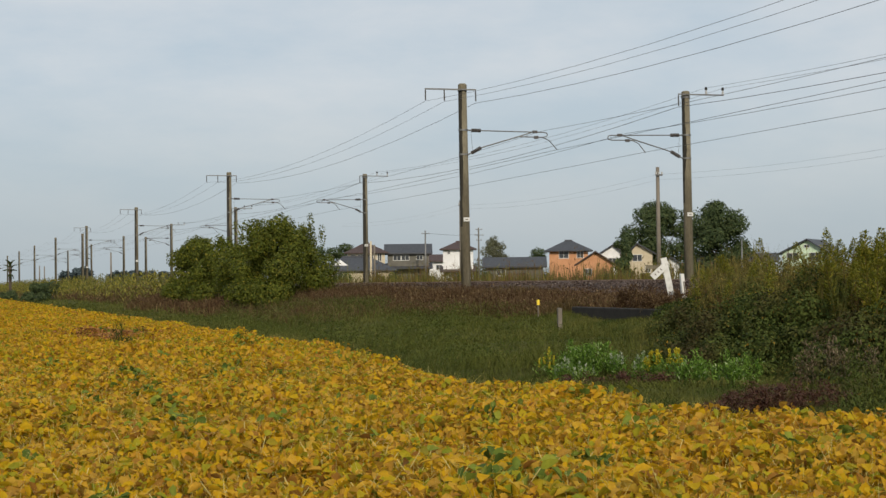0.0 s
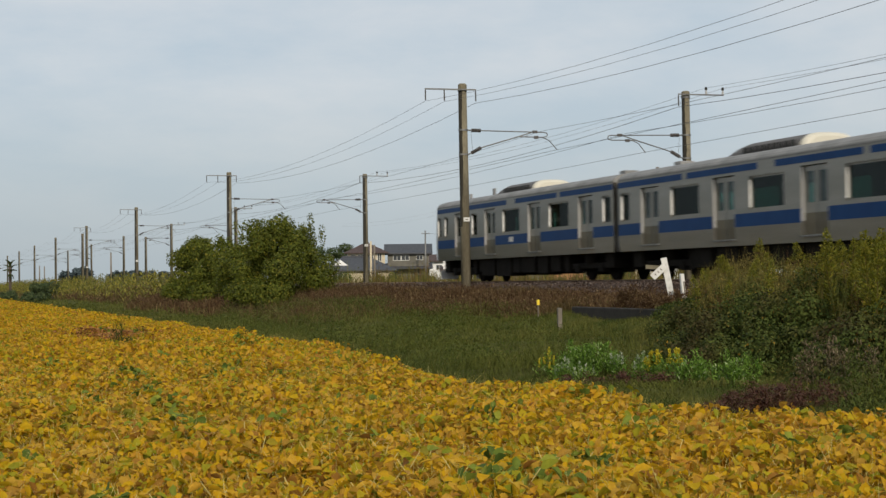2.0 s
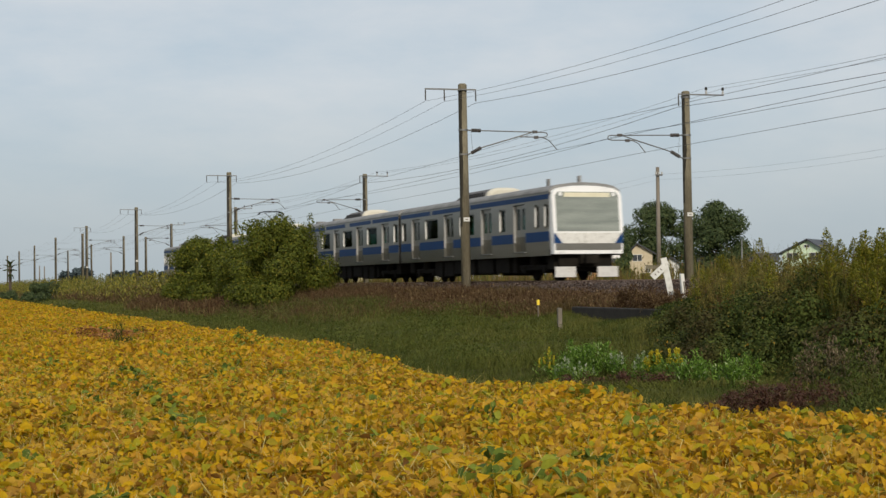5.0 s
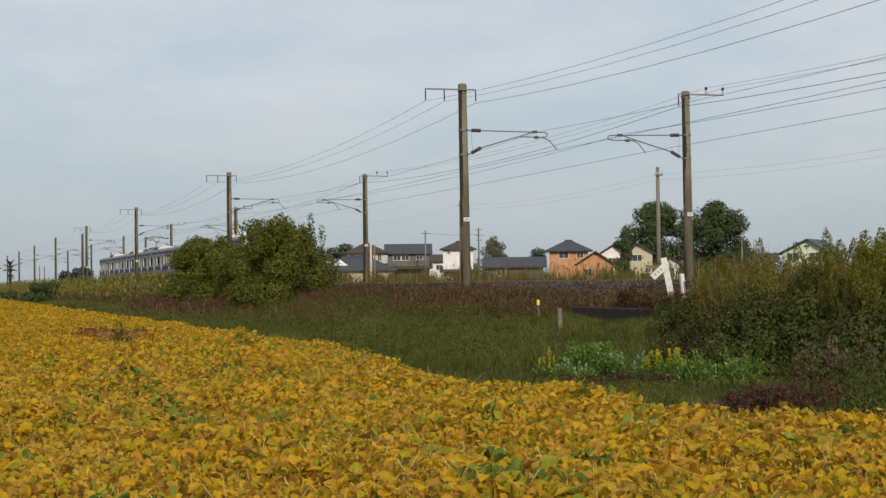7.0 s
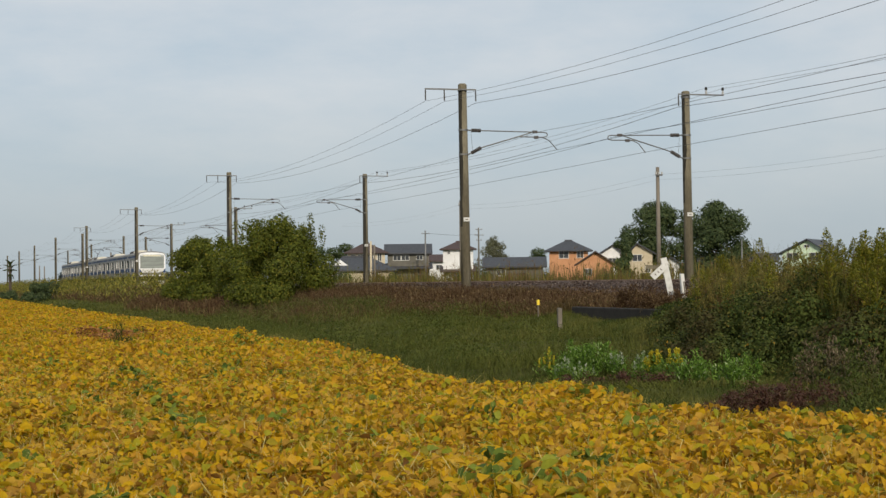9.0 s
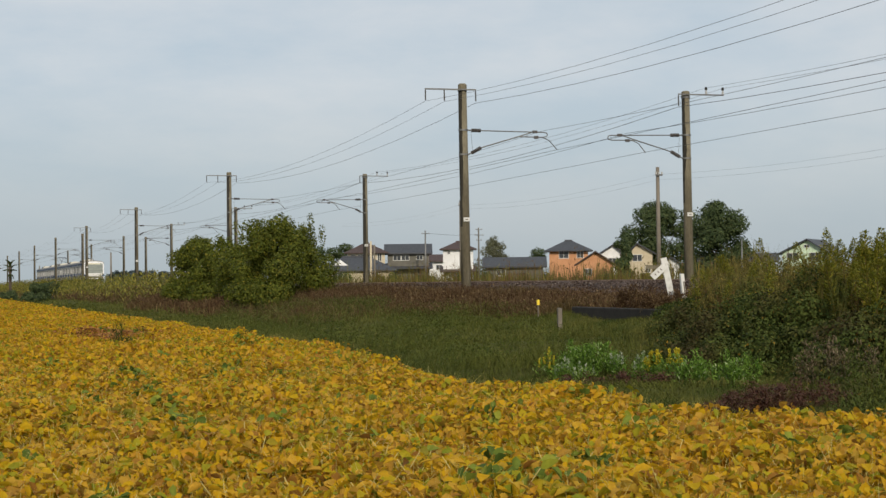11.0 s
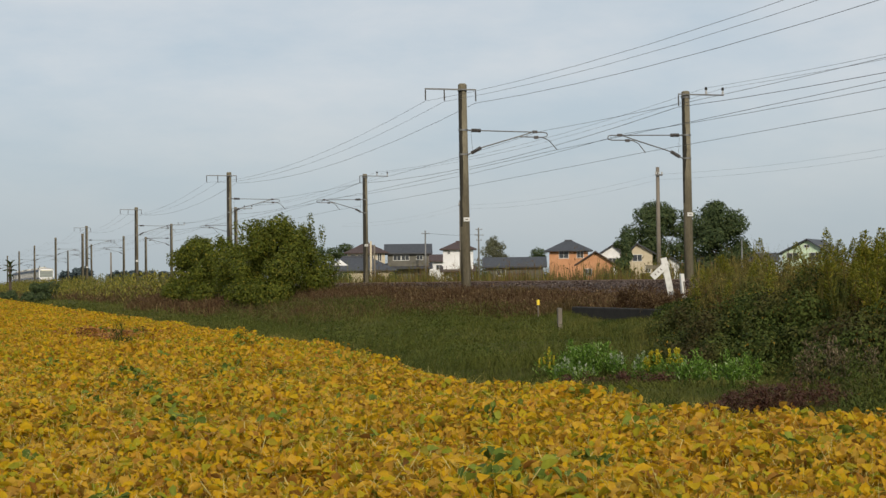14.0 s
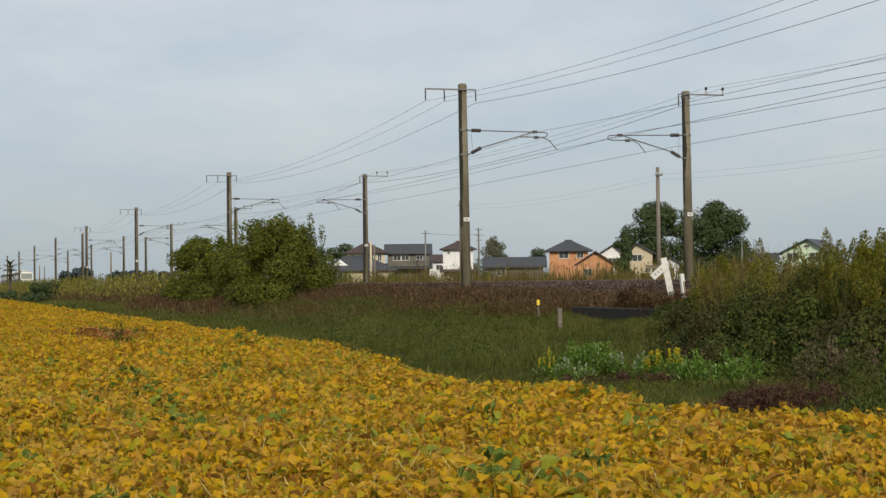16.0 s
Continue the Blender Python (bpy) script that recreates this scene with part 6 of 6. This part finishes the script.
cul = part("culvert_wall", box(bmesh.new(), 18.0, 18.25, 35.6, 41.9, -1.8, -0.77, 0.03), M["culvert"])
tagged(cul, "low near-black culvert wall under the bank", "wall", kind="structure")

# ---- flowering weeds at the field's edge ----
# far hedge leaves, paled in colour to stand for haze
M["farhedge"] = foliage("haze_tinted_hedge_leaves", [(0.0, (0.07, 0.085, 0.05)), (1.0, (0.15, 0.15, 0.09))])
M["freshgreen"] = foliage("fresh_green_weeds", [(0.0, (0.05058, 0.1012, 0.01456)), (0.6, (0.1214, 0.2225, 0.02832)), (0.92, (0.2023, 0.3034, 0.05664)), (1.0, (0.4552, 0.5057, 0.2832))])
M["yellowflower"] = foliage("yellow_flower_heads", [(0.0, (0.225, 0.252, 0.036)), (0.5, (0.54, 0.432, 0.027)), (1.0, (0.675, 0.54, 0.045))])
M["redweed"] = foliage("dull_red_weeds", [(0.0, (0.04, 0.016, 0.0112)), (0.6, (0.08, 0.0336, 0.0224)), (1.0, (0.128, 0.08, 0.044))], through_light=0.15)
M["straw"] = foliage("grey_straw_weeds", [(0.0, (0.0578, 0.03974, 0.02167)), (0.6, (0.1228, 0.09027, 0.05057)), (1.0, (0.2167, 0.1734, 0.1084))], through_light=0.15)
rng = np.random.default_rng(77)
# low hedges and copses behind the houses
lob = []
for k in range(90):
    t = k / 89
    lob.append((62 + 76 * t + rng.uniform(-1, 1), 296 - 40 * t + rng.uniform(-3, 3), rng.uniform(-0.8, 2.0), rng.uniform(1.2, 2.4), 2.0, rng.uniform(0.9, 1.6)))
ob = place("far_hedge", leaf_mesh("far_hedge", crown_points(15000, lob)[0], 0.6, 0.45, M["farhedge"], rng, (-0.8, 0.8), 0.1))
tagged(ob, "low hedges and copses behind the houses, coloured pale for haze", "trees", kind="stuff")


def weed_clump(name, label, x, y, h, r, n, material, leaf, droop=(0.2, 1.2), ratio=0.3, top=None):
    z = float(ground_z(x, y)) - 0.03
    c = thing(name, label, "weeds", "weed clumps at the field's edge", m=pose(x, y, z))
    m_ = max(6, int(r * 30))
    a, q = rng.uniform(0, 6.283, m_), r * np.sqrt(rng.uniform(0, 1, m_))
    sp = np.stack([q * np.cos(a), q * np.sin(a), 0 * a], 1)
    hs = h * (1 - 0.45 * (q / r) ** 2) * rng.uniform(0.8, 1.1, m_)
    tagged(place("stalks", blade_mesh("stalks", sp, hs, 0.008, material, rng, 0.15), c), kind="stuff")
    k = rng.integers(0, m_, n)
    t = rng.beta(1.7, 1.2, n)
    P = sp[k] + np.stack([rng.normal(0, 0.05, n), rng.normal(0, 0.05, n), hs[k] * t], 1)
    tagged(place("leaves", leaf_mesh("leaves", P, leaf, leaf * ratio, material, rng, droop, 0.12), c), kind="stuff")
    if top:
        n = n // 3 if top is M["paleflower"] else n
        kk = rng.integers(0, m_, n)
        rise = rng.uniform(0.72, 1.15, len(kk))
        P = sp[kk] + np.stack([rng.normal(0, 0.03, n) * (1.25 - rise), rng.normal(0, 0.03, n) * (1.25 - rise), hs[kk] * rise], 1)
        tagged(place("bloom", leaf_mesh("bloom", P, 0.05, 0.028, top, rng, (0.4, 1.4), 0.1), c, "pale flowers" if top is M["paleflower"] else "yellow flower heads"), kind="stuff")
    return c


M["paleflower"] = foliage("small_pale_flowers", [(0.0, (0.14, 0.20, 0.08)), (0.6, (0.30, 0.34, 0.22)), (1.0, (0.55, 0.56, 0.44))])
weed_clump("weed_clump", "tall bright green leafy weeds at the field's edge", 11.85, 27.5, 0.78, 0.42, 2600, M["freshgreen"], 0.075)
weed_clump("weed_clump", "bright green leafy weeds beside a taller clump", 12.25, 27.2, 0.7, 0.4, 2000, M["freshgreen"], 0.075)
weed_clump("flowering_weed", "low green weeds dotted with pale flowers", 11.55, 26.8, 0.5, 0.45, 1100, M["freshgreen"], 0.07, top=M["paleflower"])
weed_clump("flowering_weed", "fresh green weeds dotted with pale flowers", 12.5, 26.4, 0.5, 0.45, 1200, M["freshgreen"], 0.07, top=M["paleflower"])
weed_clump("flowering_weed", "goldenrod in yellow bloom above green leaves", 12.65, 25.2, 0.66, 0.42, 1800, M["freshgreen"], 0.075, top=M["yellowflower"])
weed_clump("flowering_weed", "small goldenrod with few yellow blooms", 11.4, 27.8, 0.6, 0.2, 200, M["freshgreen"], 0.09, top=M["yellowflower"])
weed_clump("weed_clump", "fresh green weeds beside the bloom", 12.6, 23.8, 0.66, 0.36, 1200, M["freshgreen"], 0.08)
weed_clump("weed_clump", "fresh green weeds with upright leaves", 12.8, 22.9, 0.66, 0.42, 1500, M["freshgreen"], 0.08)
weed_clump("dry_weed_clump", "dull red-brown withered weeds at the field's edge", 11.1, 18.9, 0.48, 0.7, 5200, M["redweed"], 0.05, (-0.3, 1.0))
weed_clump("dry_weed_clump", "dull red-brown withered weeds at the field's edge", 10.5, 18.5, 0.46, 0.6, 4200, M["redweed"], 0.05, (-0.3, 1.0))
weed_clump("dry_weed_clump", "dull red-brown withered weeds before the thicket", 11.6, 18.8, 0.5, 0.6, 3600, M["redweed"], 0.05, (-0.3, 1.0))
for cx, cy in ((11.0, 25.3), (11.7, 24.8), (12.2, 24.2)):
    weed_clump("dry_weed_clump", "low red-brown withered weeds", cx, cy, 0.34, 0.5, 1500, M["redweed"], 0.06, (-0.3, 1.0))
weed_clump("grass_tuft", "olive tuft of grass standing in the bean field", 4.35, 36.7, 1.02, 0.36, 900, M["grass"], 0.14, (0.6, 1.4), 0.12)
weed_clump("dry_weed_clump", "grey straw weeds with fluffy seed heads", 13.4, 21.2, 0.95, 0.4, 900, M["straw"], 0.07, (0.3, 1.4), 0.25)
weed_clump("dry_weed_clump", "grey straw weeds before the thicket", 13.6, 20.6, 0.85, 0.4, 700, M["straw"], 0.07, (0.3, 1.4), 0.25)
for cx, cy in ((18.9, 38.6), (18.7, 37.9), (18.9, 39.6), (18.5, 37.0), (19.1, 37.2)):
    weed_clump("dry_weed_clump", "brown withered weeds round the barrier's foot", cx, cy, 0.76, 0.5, 2600, M["brown"], 0.09, (-0.2, 1.2), 0.25)
for k in range(26):
    cy = rng.uniform(14.5, 20.5)
    cx = cy * rng.uniform(0.635, 0.74) + 0.2
    weed_clump("weed_clump", "coarse dark green weeds below the thicket", cx, cy, rng.uniform(0.5, 0.9), 0.5, 420, M["bramble"] if k % 3 else M["bush"], 0.07)


# ---- what moves: the train runs away along the nearer track, gathering speed ----
NOSE = [(0.0, 12.3), (0.75, 33.3), (1.5, 54.3), (2.5, 82.35), (3.5, 110.6), (4.2, 130.5), (6.3, 191.6), (7.6, 229.8), (9.0, 271.6), (11.3, 342.0), (12.5, 378.9), (14.0, 425.4), (16.0, 488.0)]


def motions():
    for k, car in enumerate(CARS):
        walk(car, [(t, pose(X_NEAR, s - 9.75 - 20.0 * k, 0)) for t, s in NOSE])


motions()
